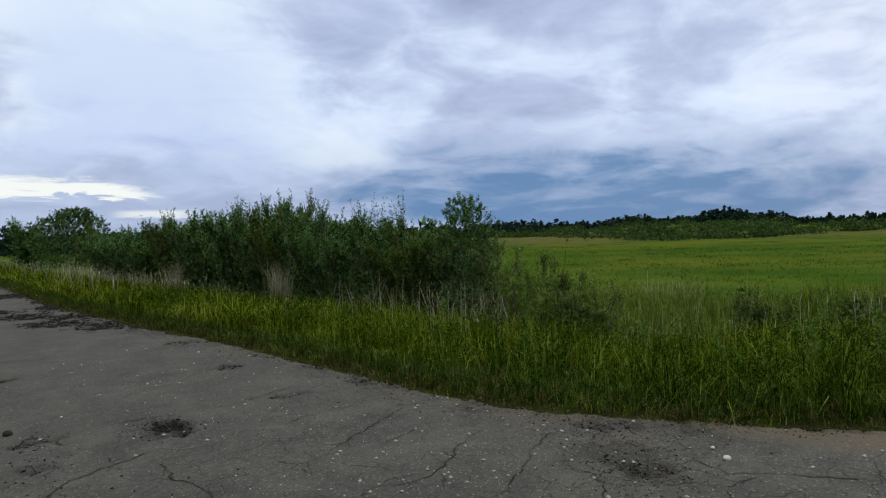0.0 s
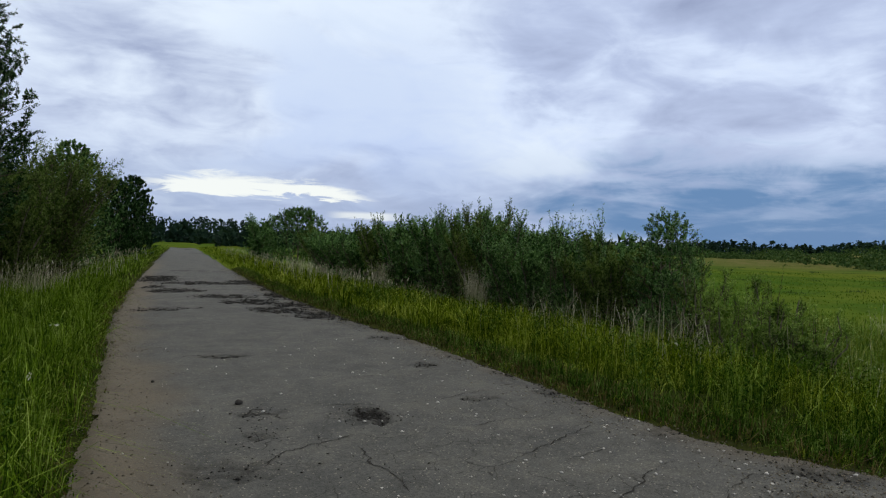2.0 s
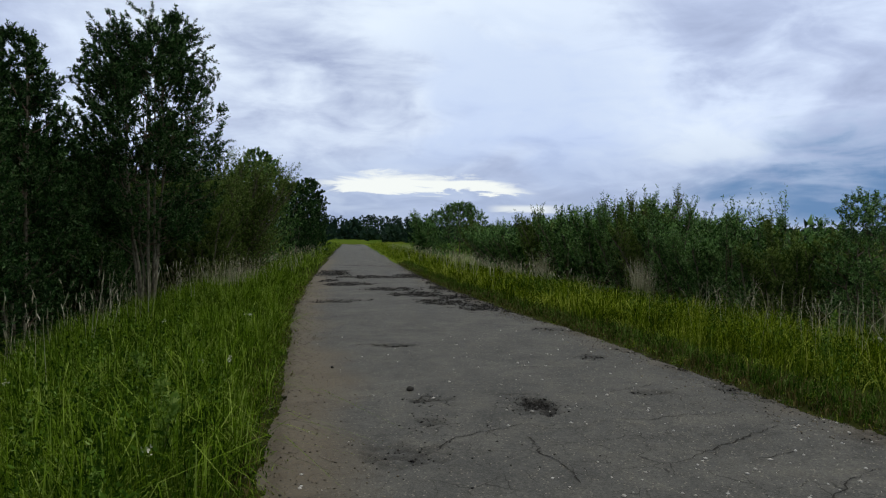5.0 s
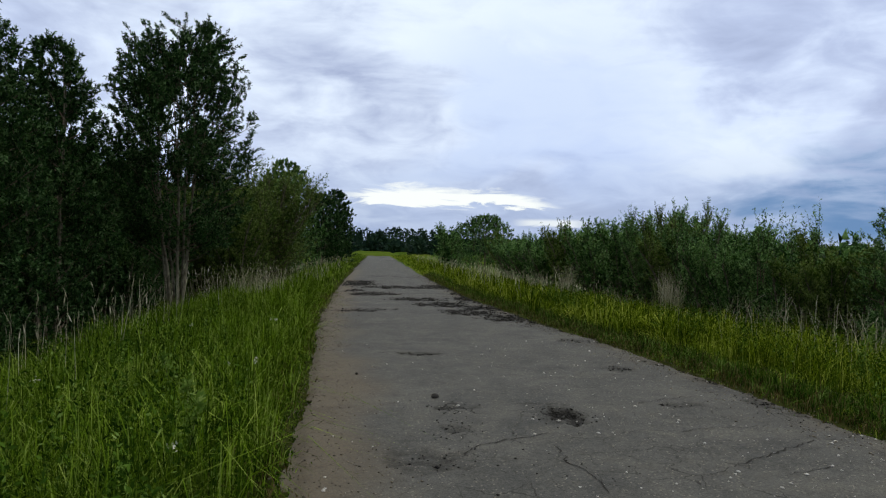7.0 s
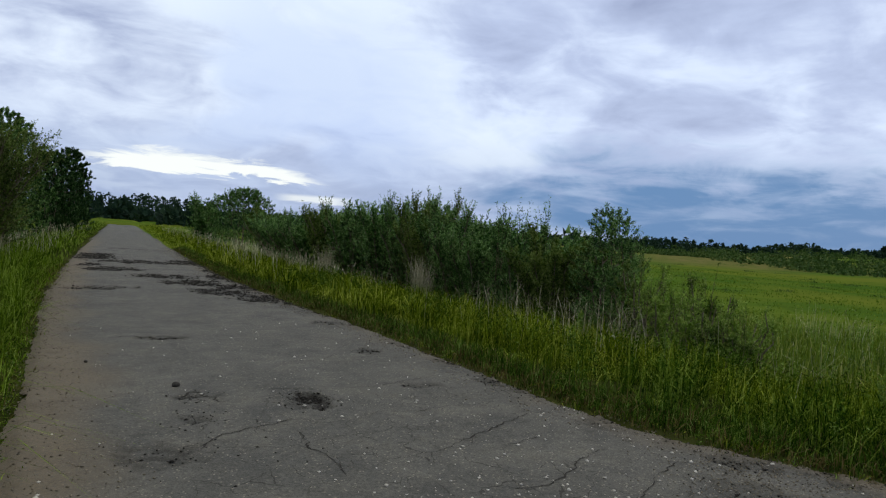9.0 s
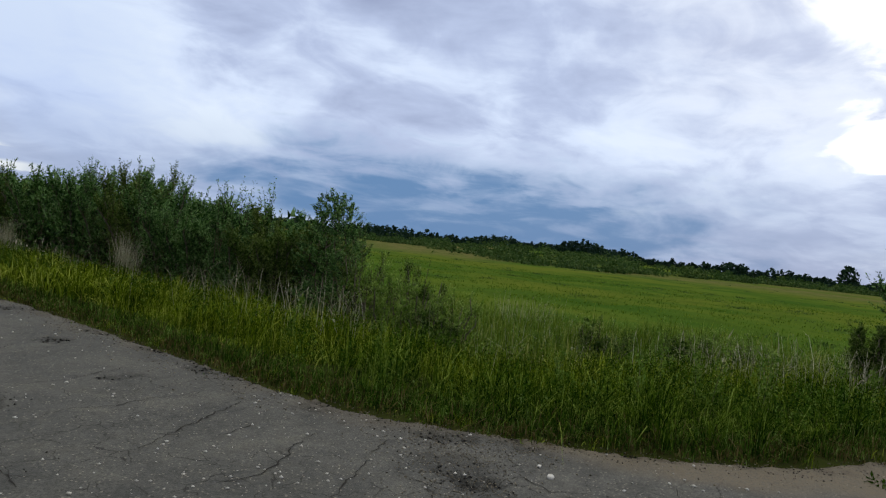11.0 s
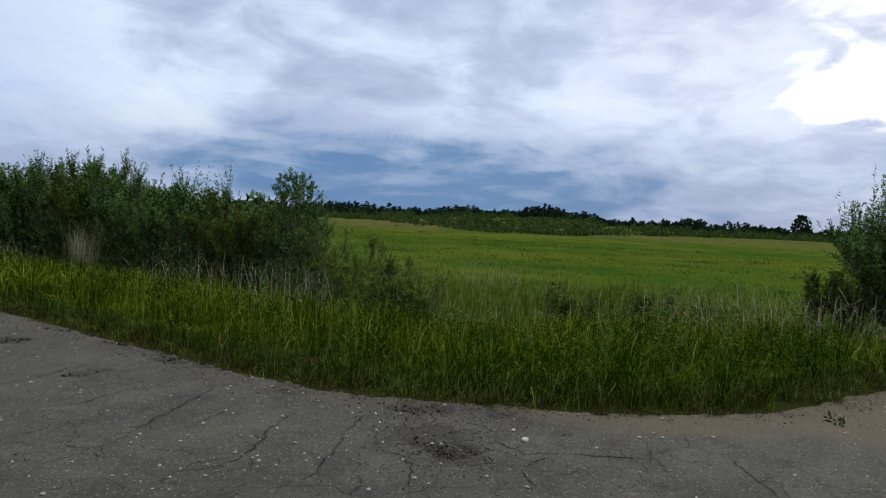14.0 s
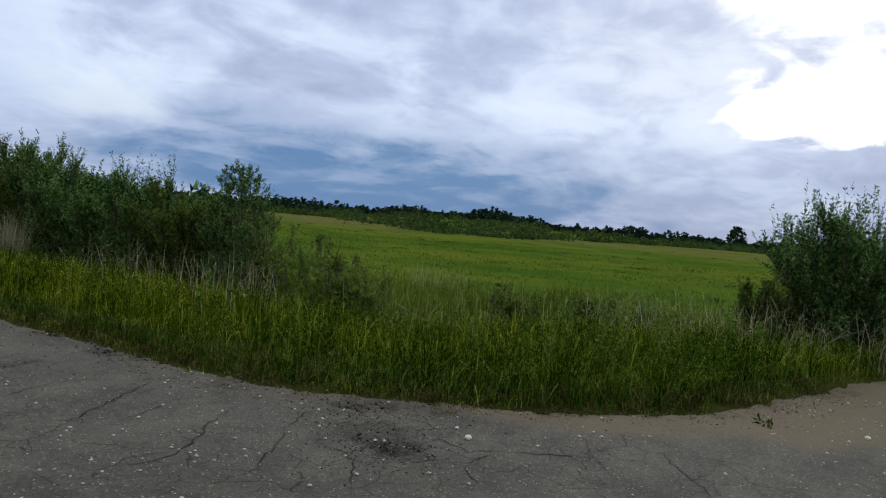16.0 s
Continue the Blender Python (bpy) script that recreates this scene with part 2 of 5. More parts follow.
def bark_material(name, a, b):
    m, k, bsdf = material(name, 0.9)
    where = k.put("ShaderNodeTexCoord").outputs["Object"]
    n = k.noise(where, 9, 5, 0.65)
    k.link(k.mix(k.span(n, 0.35, 0.65), a, b), bsdf.inputs["Base Color"])
    bump(k, bsdf, k.noise(where, 40, 4, 0.7), 0.6, 0.01)
    return m


def plain_material(name, a, b, rough=0.85, scale=14.0):
    m, k, bsdf = material(name, rough)
    one = k.put("ShaderNodeNewGeometry").outputs["Random Per Island"]
    where = k.put("ShaderNodeTexCoord").outputs["Object"]
    v = k.math("ADD", k.math("MULTIPLY", one, 0.7), k.math("MULTIPLY", k.noise(where, scale, 4), 0.5))
    k.link(k.mix(k.math("SUBTRACT", v, 0.1, clamp=True), a, b), bsdf.inputs["Base Color"])
    return m


ASPHALT, GROUND = asphalt_material(), ground_material()
BARK = bark_material("willow_bark", (0.065, 0.060, 0.040), (0.165, 0.150, 0.105))
TWIG = bark_material("twig_bark", (0.06, 0.045, 0.030), (0.13, 0.10, 0.07))
WILLOW = leaf_material("willow_leaf", ((0.0, (0.005, 0.015, 0.004)), (0.35, (0.023, 0.062, 0.013)), (0.7, (0.068, 0.152, 0.035)), (1.0, (0.205, 0.340, 0.120))), 0.55, 0.15, 1.8, 0.10)
# willow leaf darkened well below WILLOW, the thicket's shade put into its colour
WILLOW_SHADED = leaf_material("shaded_willow_leaf", ((0.0, (0.002, 0.008, 0.002)), (0.4, (0.009, 0.028, 0.007)), (0.8, (0.030, 0.074, 0.019)), (1.0, (0.105, 0.180, 0.070))), 0.6, 0.18, 1.5, 0.05)
OLIVE = leaf_material("young_willow_leaf", ((0.0, (0.011, 0.025, 0.004)), (0.5, (0.043, 0.078, 0.013)), (1.0, (0.165, 0.220, 0.062))), 0.6, 0.26, 1.8, 0.05)
GRASS = leaf_material("grass_blade", ((0.0, (0.005, 0.013, 0.001)), (0.35, (0.036, 0.066, 0.003)), (0.68, (0.150, 0.208, 0.010)), (1.0, (0.400, 0.450, 0.085))), 0.65, 0.18, 1.1, 0.0)
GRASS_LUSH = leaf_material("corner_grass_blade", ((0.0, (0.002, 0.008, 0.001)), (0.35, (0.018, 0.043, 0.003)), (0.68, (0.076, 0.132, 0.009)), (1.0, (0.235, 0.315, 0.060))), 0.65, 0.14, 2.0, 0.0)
GRASS_DEEP = leaf_material("lush_grass_blade", ((0.0, (0.004, 0.013, 0.001)), (0.35, (0.035, 0.074, 0.005)), (0.68, (0.128, 0.212, 0.013)), (1.0, (0.300, 0.390, 0.085))), 0.65, 0.16, 3.2, 0.0)
HERB = leaf_material("herb_leaf", ((0.0, (0.005, 0.014, 0.002)), (0.4, (0.026, 0.060, 0.006)), (0.75, (0.078, 0.148, 0.018)), (1.0, (0.200, 0.290, 0.080))), 0.6, 0.16, 3.0, 0.0)
RANK = leaf_material("rank_growth", ((0.0, (0.028, 0.056, 0.006)), (0.4, (0.080, 0.128, 0.012)), (0.75, (0.165, 0.215, 0.028)), (1.0, (0.34, 0.335, 0.135))), 0.7, 0.25, 0.7, 0.08)
FIELD = leaf_material("field_grass_blade", ((0.0, (0.030, 0.066, 0.007)), (0.5, (0.080, 0.140, 0.015)), (1.0, (0.165, 0.210, 0.030))), 0.9, 0.3, 0.25, 0.0)
STRAW = leaf_material("straw", ((0.0, (0.145, 0.140, 0.085)), (0.5, (0.34, 0.325, 0.235)), (1.0, (0.60, 0.575, 0.46))), 0.7, 0.15, 2.0)
THATCH = leaf_material("dead_grass", ((0.0, (0.030, 0.026, 0.008)), (0.5, (0.085, 0.070, 0.022)), (1.0, (0.160, 0.130, 0.050))), 0.8, 0.1, 3.0, 0.05)
FAR_LEAF = leaf_material("far_wood_leaf", ((0.0, (0.007, 0.018, 0.013)), (0.5, (0.015, 0.035, 0.022)), (1.0, (0.034, 0.064, 0.032))), 0.8, 0.1, 0.05, 0.05)
SCRUB_LEAF = leaf_material("scrub_leaf", ((0.0, (0.022, 0.052, 0.014)), (0.5, (0.050, 0.092, 0.024)), (1.0, (0.100, 0.138, 0.044))), 0.8, 0.15, 0.06, 0.05)
CRACK = plain_material("bitumen_crack", (0.008, 0.008, 0.007), (0.034, 0.032, 0.028), 0.9, 9)
RUBBLE = plain_material("broken_asphalt", (0.005, 0.005, 0.005), (0.040, 0.038, 0.034), 0.85, 60)
PEBBLE = plain_material("pale_pebble", (0.30, 0.29, 0.26), (0.72, 0.70, 0.65), 0.8, 60)
GRIT = plain_material("edge_gravel", (0.026, 0.025, 0.022), (0.25, 0.22, 0.165), 0.9, 60)
STEM = bark_material("weed_stalk", (0.07, 0.085, 0.03), (0.13, 0.14, 0.06))
PALE = leaf_material("pale_weed_leaf", ((0.0, (0.052, 0.108, 0.015)), (0.5, (0.125, 0.205, 0.034)), (1.0, (0.26, 0.345, 0.095))), 0.65, 0.25, 2.0, 0.06)
BLOSSOM = plain_material("white_blossom", (0.42, 0.42, 0.30), (0.62, 0.62, 0.50), 0.8, 30)


# ---- the plan ----
# edge of the paving: the left side of the road from near to far, back along its right side, then round the corner into the side road
LEFT_EDGE = ((-2.2, -60), (-1.0, -8), (-0.62, 0), (-0.58, 2.2), (-0.62, 4.2), (-0.78, 5.9), (-0.93, 8.4), (-1.1, 10.5), (-1.4, 15.2), (-1.65, 23), (-1.75, 29), (-2.0, 50), (-2.3, 90), (-3.6, 150), (-9, 230), (-22, 300))
RIGHT_EDGE = ((-18, 302), (-5.2, 230), (0.3, 150), (1.3, 100), (2.1, 37), (2.5, 21.5), (3.15, 14.4), (3.5, 11.7), (3.8, 9.2), (3.95, 6.9), (4.08, 5.5), (4.25, 4.6), (4.7, 3.75), (5.2, 2.95), (6.0, 2.05), (6.75, 1.5), (7.5, 1.17), (8.3, 0.92), (9.3, 0.58), (11, -0.02), (14, -1.1), (24, -5), (70, -24))
PAVED = np.array(LEFT_EDGE + RIGHT_EDGE + ((68, -35), (22, -13), (9, -8), (5, -11), (3.2, -60)))


def edge_distance(x, y):
    """Metres to the edge of the paving; negative on it."""
    x, y = np.asarray(x, float), np.asarray(y, float)
    best, inside = np.full(x.shape, 1e9), np.zeros(x.shape, bool)
    for (ax, ay), (bx, by) in zip(PAVED, np.roll(PAVED, -1, 0)):
        ux, uy = bx - ax, by - ay
        s = np.clip(((x - ax) * ux + (y - ay) * uy) / (ux * ux + uy * uy), 0, 1)
        best = np.minimum(best, (x - ax - s * ux) ** 2 + (y - ay - s * uy) ** 2)
        if ay != by:
            inside ^= ((ay > y) != (by > y)) & (x < ax + (y - ay) / (by - ay) * ux)
    return np.where(inside, -1, 1) * np.sqrt(best)


def smooth(v, a, b):
    s = np.clip((np.asarray(v, float) - a) / (b - a), 0, 1)
    return s * s * (3 - 2 * s)


def lattice(x, y, seed):
    ix, iy = np.floor(x), np.floor(y)
    fx, fy = x - ix, y - iy
    fx, fy = fx * fx * (3 - 2 * fx), fy * fy * (3 - 2 * fy)

    def pick(a, b):
        v = np.sin(a * 127.1 + b * 311.7 + seed * 74.7) * 43758.5453
        return v - np.floor(v)

    low = pick(ix, iy) * (1 - fx) + pick(ix + 1, iy) * fx
    high = pick(ix, iy + 1) * (1 - fx) + pick(ix + 1, iy + 1) * fx
    return 2 * (low * (1 - fy) + high * fy) - 1


def ripple(x, y, size, seed=0.0):
    """An uneven field of two octaves, about -1 to 1."""
    x, y = np.asarray(x, float) / size, np.asarray(y, float) / size
    return 0.85 * lattice(0.8 * x + 0.6 * y, 0.8 * y - 0.6 * x, seed) + 0.45 * lattice(2.1 * x - 0.4 * y, 2.1 * y + 0.4 * x, seed + 5.0)


def ground_height(x, y):
    d = edge_distance(x, y)
    left = np.asarray(x) < 0.5
    z = -0.02 - 0.10 * smooth(d, 0.1, 2.4)
    z = z - np.where(left, 1.0, 0.62) * smooth(d, np.where(left, 2.2, 2.6), np.where(left, 5.0, 5.5))
    z = z + 0.09 * ripple(x, y, 0.9) * smooth(d, 0.3, 1.2) + 0.12 * ripple(x, y, 9) * smooth(d, 6, 20)
    z = z + 3.2 * np.exp(-(((np.degrees(np.arctan2(x, y)) - 57) / 9) ** 2)) * smooth(np.hypot(x, y), 105, 300)
    z = z + 0.5 * smooth(np.hypot(x, y), 60, 260) - 0.05 * (d < 0.05)
    return z


def ob_mesh(name, verts, faces, mats, parent=None, smoothed=False):
    me = bpy.data.meshes.new(name)
    verts, faces = np.asarray(verts, np.float32), np.asarray(faces, np.int32)
    me.vertices.add(len(verts))
    me.vertices.foreach_set("co", verts.ravel())
    size = faces.shape[1]
    me.loops.add(faces.size)
    me.loops.foreach_set("vertex_index", faces.ravel())
    me.polygons.add(len(faces))
    me.polygons.foreach_set("loop_start", np.arange(0, faces.size, size, dtype=np.int32))
    me.update(calc_edges=True)
    if smoothed:
        me.polygons.foreach_set("use_smooth", np.ones(len(faces), bool))
    me.materials.append(mats)
    ob = new(name, me)
    ob.parent = parent
    return ob


def attribute(ob, name, values):
    ob.data.attributes.new(name, "FLOAT", "POINT").data.foreach_set("value", np.asarray(values, np.float32))


def grid(xs, ys):
    gx, gy = np.meshgrid(xs, ys)
    n = len(xs)
    a = (np.arange(len(ys) - 1)[:, None] * n + np.arange(n - 1)).ravel()
    return gx.ravel(), gy.ravel(), np.stack([a, a + 1, a + 1 + n, a + n], 1)


def make_ground():
    near = np.arange(-14, 14.01, 0.35)
    far = 14 * 1.16 ** np.arange(1, 38)
    xs = np.concatenate([-far[::-1], near, far])
    gx, gy, f = grid(xs, xs + 6)
    z = ground_height(gx, gy)
    ob = ob_mesh("ground", np.stack([gx, gy, z], 1), f, GROUND, smoothed=True)
    d, r = edge_distance(gx, gy), np.hypot(gx, gy)
    attribute(ob, "lawn", np.where(gx > 0.5, smooth(gx + 0.5 * gy + 3.0 * ripple(gx, gy, 4), 15, 25), np.maximum(smooth(d, 14, 22), smooth(gy, 80, 130))))
    az = np.degrees(np.arctan2(gx, gy))
    attribute(ob, "meadow", smooth(r + 14 * ripple(gx, gy, 40), 90, 150) * np.maximum(smooth(ripple(gx, gy, 60, 2.0), -0.3, 0.5), smooth(az, 38, 42) * smooth(56 - az, 0, 4)) * smooth(az, 12, 24))
    tagged(ob, "earth and green turf running out to a mown field", "ground", kind="structure")


POTHOLES = (  # x, y, half width, half length, how broken
    (1.62, 6.20, 0.15, 0.40, 1.0), (1.45, 6.05, 0.12, 0.34, 0.40), (0.62, 6.40, 0.24, 0.10, 0.55), (0.57, 5.64, 0.14, 0.12, 0.55), (0.28, 4.85, 0.32, 0.26, 0.5), (-0.45, 6.3, 0.25, 0.4, 0.2),
    (3.79, 2.80, 0.20, 0.18, 0.75), (3.95, 3.10, 0.30, 0.34, 0.42), (4.36, 3.55, 0.30, 0.26, 0.6), (4.9, 1.75, 0.12, 0.10, 0.7), (2.9, 6.5, 0.26, 0.14, 0.5),
    (2.98, 8.50, 0.22, 0.22, 0.6), (3.11, 11.04, 0.24, 0.30, 0.6), (0.45, 9.66, 0.40, 0.12, 0.6),
    (2.63, 14.75, 0.65, 0.85, 1.0), (3.2, 14.6, 0.45, 0.80, 0.9), (2.1, 16.0, 0.75, 0.80, 1.0), (2.6, 17.3, 0.75, 0.95, 0.95), (1.5, 18.1, 0.95, 0.9, 0.95), (1.0, 19.7, 0.95, 0.8, 0.9), (2.6, 20.0, 0.6, 1.8, 0.85),
    (-0.45, 16.3, 0.80, 0.5, 0.6), (-0.4, 22.0, 0.80, 0.9, 0.9), (0.6, 25.5, 1.50, 0.9, 0.95), (2.0, 26.2, 0.6, 1.5, 0.9), (-1.0, 28.0, 0.75, 2.4, 0.95), (-1.0, 23.5, 0.4, 0.8, 0.6), (0.2, 35.0, 0.8, 0.8, 0.85), (1.2, 34.2, 0.6, 0.6, 0.7), (0.0, 95, 0.7, 4.0, 0.7), (1.0, 74, 0.8, 2.0, 0.75))


def road_form(x, y):
    """Height of the worn paving, and how far it is broken up."""
    d = -edge_distance(x, y)
    wear = np.zeros_like(x)
    for px, py, rx, ry, deep in POTHOLES:
        rag = 0.35 * ripple(x, y, 0.10, 1.0) + 0.35 * ripple(x, y, 0.36, 2.0)
        wear = np.maximum(wear, deep * smooth(1.15 - np.hypot((x - px) / rx, (y - py) / ry) + rag, 0.0, 0.55))
    wear *= 0.30 + 0.70 * smooth(ripple(x, y, 0.05) + ripple(x, y, 0.16, 1), -0.7, 0.25)
    crumble = smooth(0.34 + 0.24 * ripple(x, y, 0.5) - d, 0.0, 0.25) * smooth(ripple(x, y, 0.09, 3) + ripple(x, y, 0.23), -0.5, 0.6)
    wear = np.maximum(wear, np.where(x > 1.2, 0.55, 0.2) * crumble)
    z = 0.012 * ripple(x, y, 1.7) + 0.004 * ripple(x, y, 0.4) - 0.035 * wear + 0.010 * ripple(x, y, 0.045, 2) * wear
    z = z - 0.03 * smooth(0.12 - d, 0.0, 0.12)
    soil = np.where(x < 1.2, 0.85 * smooth(0.85 + 0.25 * ripple(x, y, 0.9) - d, 0.0, 0.6), (0.50 + 0.45 * smooth(x, 4.0, 5.5)) * smooth(0.45 + 0.5 * smooth(x, 4.0, 5.5) + 0.7 * smooth(x, 5.0, 7.5) + 0.35 * ripple(x, y, 0.7) - d, 0, 0.6))
    return z, wear, soil * smooth(60 - y, 0, 30)


def make_road():
    zones = ((-1.4, 6.0, 0.035, 1.0, 10.0, 0.035), (-2.8, 4.4, 0.06, 10.0, 34, 0.12), (-6, 3.2, 0.2, 34, 120, 1.0), (-26, 2, 0.4, 120, 300, 3.0), (6.0, 38, 0.16, -8, 2.6, 0.12), (-1.4, 6.0, 0.1, -8, 1.0, 0.1), (-3, 69, 0.4, -48, -8, 0.4))
    V, F, at = [], [], 0
    for x0, x1, dx, y0, y1, dy in zones:
        gx, gy, f = grid(np.linspace(x0, x1, round((x1 - x0) / dx) + 1), np.linspace(y0, y1, round((y1 - y0) / dy) + 1))
        c = f.reshape(-1, 4)
        keep = edge_distance(gx[c].mean(1), gy[c].mean(1)) < 0.075 * ripple(gx[c].mean(1), gy[c].mean(1), 0.55) + 0.02 * ripple(gx[c].mean(1), gy[c].mean(1), 0.13, 2)
        c = c[keep]
        used, inv = np.unique(c, return_inverse=True)
        V.append(np.stack([gx[used], gy[used]], 1))
        F.append(inv.reshape(-1, 4) + at)
        at += len(used)
    V = np.concatenate(V)
    # the outermost corners are drawn onto the worn edge line
    d = edge_distance(V[:, 0], V[:, 1])
    gx = (edge_distance(V[:, 0] + 0.01, V[:, 1]) - d) / 0.01
    gy = (edge_distance(V[:, 0], V[:, 1] + 0.01) - d) / 0.01
    limit = 0.075 * ripple(V[:, 0], V[:, 1], 0.55) + 0.02 * ripple(V[:, 0], V[:, 1], 0.13, 2)
    move = np.where(d > limit - 0.012, limit - d, 0.0) * (np.hypot(V[:, 0], V[:, 1]) < 45)
    V = V + np.stack([gx, gy], 1) * move[:, None]
    z, wear, soil = road_form(V[:, 0], V[:, 1])
    ob = ob_mesh("road", np.column_stack([V, z]), np.concatenate(F), ASPHALT, smoothed=True)
    attribute(ob, "wear", wear)
    attribute(ob, "soil", soil)
    net = np.zeros(len(V))
    for cx, cy, rx, ry in ((1.5, 4.6, 1.1, 0.9), (0.8, 5.2, 0.6, 0.5), (3.4, 2.6, 1.0, 1.0), (4.9, 1.3, 0.9, 0.7), (2.6, 3.4, 0.9, 0.7), (2.9, 6.2, 0.9, 0.6)):
        net = np.maximum(net, smooth(1.3 - np.hypot((V[:, 0] - cx) / rx, (V[:, 1] - cy) / ry) + 0.4 * ripple(V[:, 0], V[:, 1], 0.5, 8), 0.0, 0.6))
    attribute(ob, "net", net)
    tagged(ob, "worn grey asphalt country road with potholes, cracks and crumbling edges", "road", kind="structure")
    return ob


make_ground()
ROAD = make_road()
rng = np.random.default_rng(4)


# ---- plants ----
def tube(points, radii, sides=6):
    """Rings round a bent line: vertices and faces."""
    p = np.asarray(points, float)
    t = np.gradient(p, axis=0)
    t /= np.linalg.norm(t, axis=1, keepdims=True)
    u = np.cross(t, (0.3, 0.9, 0.1))
    u /= np.linalg.norm(u, axis=1, keepdims=True)
    w = np.cross(t, u)
    a = np.linspace(0, 2 * np.pi, sides, endpoint=False)
    v = p[:, None] + np.asarray(radii)[:, None, None] * (np.cos(a)[None, :, None] * u[:, None] + np.sin(a)[None, :, None] * w[:, None])
    f = [(i * sides + j, i * sides + (j + 1) % sides, (i + 1) * sides + (j + 1) % sides, (i + 1) * sides + j) for i in range(len(p) - 1) for j in range(sides)]
    return v.reshape(-1, 3), np.array(f)


def unit(v):
    return v / np.maximum(np.linalg.norm(v, axis=-1, keepdims=True), 1e-6)


def leaves(at, along, size, slim=0.34, r=rng, corners=4):
    """One leaf at each place, pointing along: four corners and a fold, or three."""
    n = len(at)
    side = unit(np.cross(along, r.normal(size=(n, 3))))
    up = np.cross(side, along)
    s = size[:, None]
    if corners == 3:
        v = np.stack([at - side * s * slim * 0.3, at + along * s * 0.4 + side * s * slim * 0.7, at + along * s], 1)
        return v.reshape(-1, 3), np.arange(n * 3).reshape(n, 3)
    mid = at + along * s * 0.45
    v = np.stack([at, mid + side * s * slim * 0.5 + up * s * 0.06, at + along * s, mid - side * s * slim * 0.5 + up * s * 0.06], 1)
    return v.reshape(-1, 3), np.arange(n * 4).reshape(n, 4)


def shoots_to_leaves(base, way, length, per, leaf, slim, r, start=0.15, spread=0.75, corners=4):
    """Leaves set alternately along many shoots, and thin shoots to carry them."""
    n = len(base)
    s = start + (1 - start) * r.random((n, per)) ** 0.85
    bend = r.normal(size=(n, 1, 3)) * 0.10 + np.array([0, 0, 0.12])
    P = base[:, None] + way[:, None] * (length[:, None] * s)[..., None] + bend * (length[:, None] * s * s)[..., None]
    P += r.normal(size=P.shape) * 0.012
    along = unit(way[:, None] * 0.7 + r.normal(size=P.shape) * spread)
    lv, lf = leaves(P.reshape(-1, 3), along.reshape(-1, 3), (leaf * (0.6 + 0.7 * r.random(n * per))), slim, r, corners)
    # shoots as slim three-cornered spikes
    side = unit(np.cross(way, r.normal(size=(n, 3))))
    w = 0.004 + 0.0035 * length[:, None]
    tip = base + way * length[:, None] + bend[:, 0] * length[:, None]
    midp = base + way * length[:, None] * 0.5 + bend[:, 0] * length[:, None] * 0.25
    tv = np.stack([base + side * w, base - side * w, midp - side * w * 0.6, midp + side * w * 0.6, tip], 1).reshape(-1, 3)
    k = np.arange(n)[:, None] * 5
    tf = np.concatenate([k + [0, 1, 2], k + [0, 2, 3], k + [3, 2, 4]])
    return lv, lf, tv, tf, np.repeat(s.ravel(), corners)


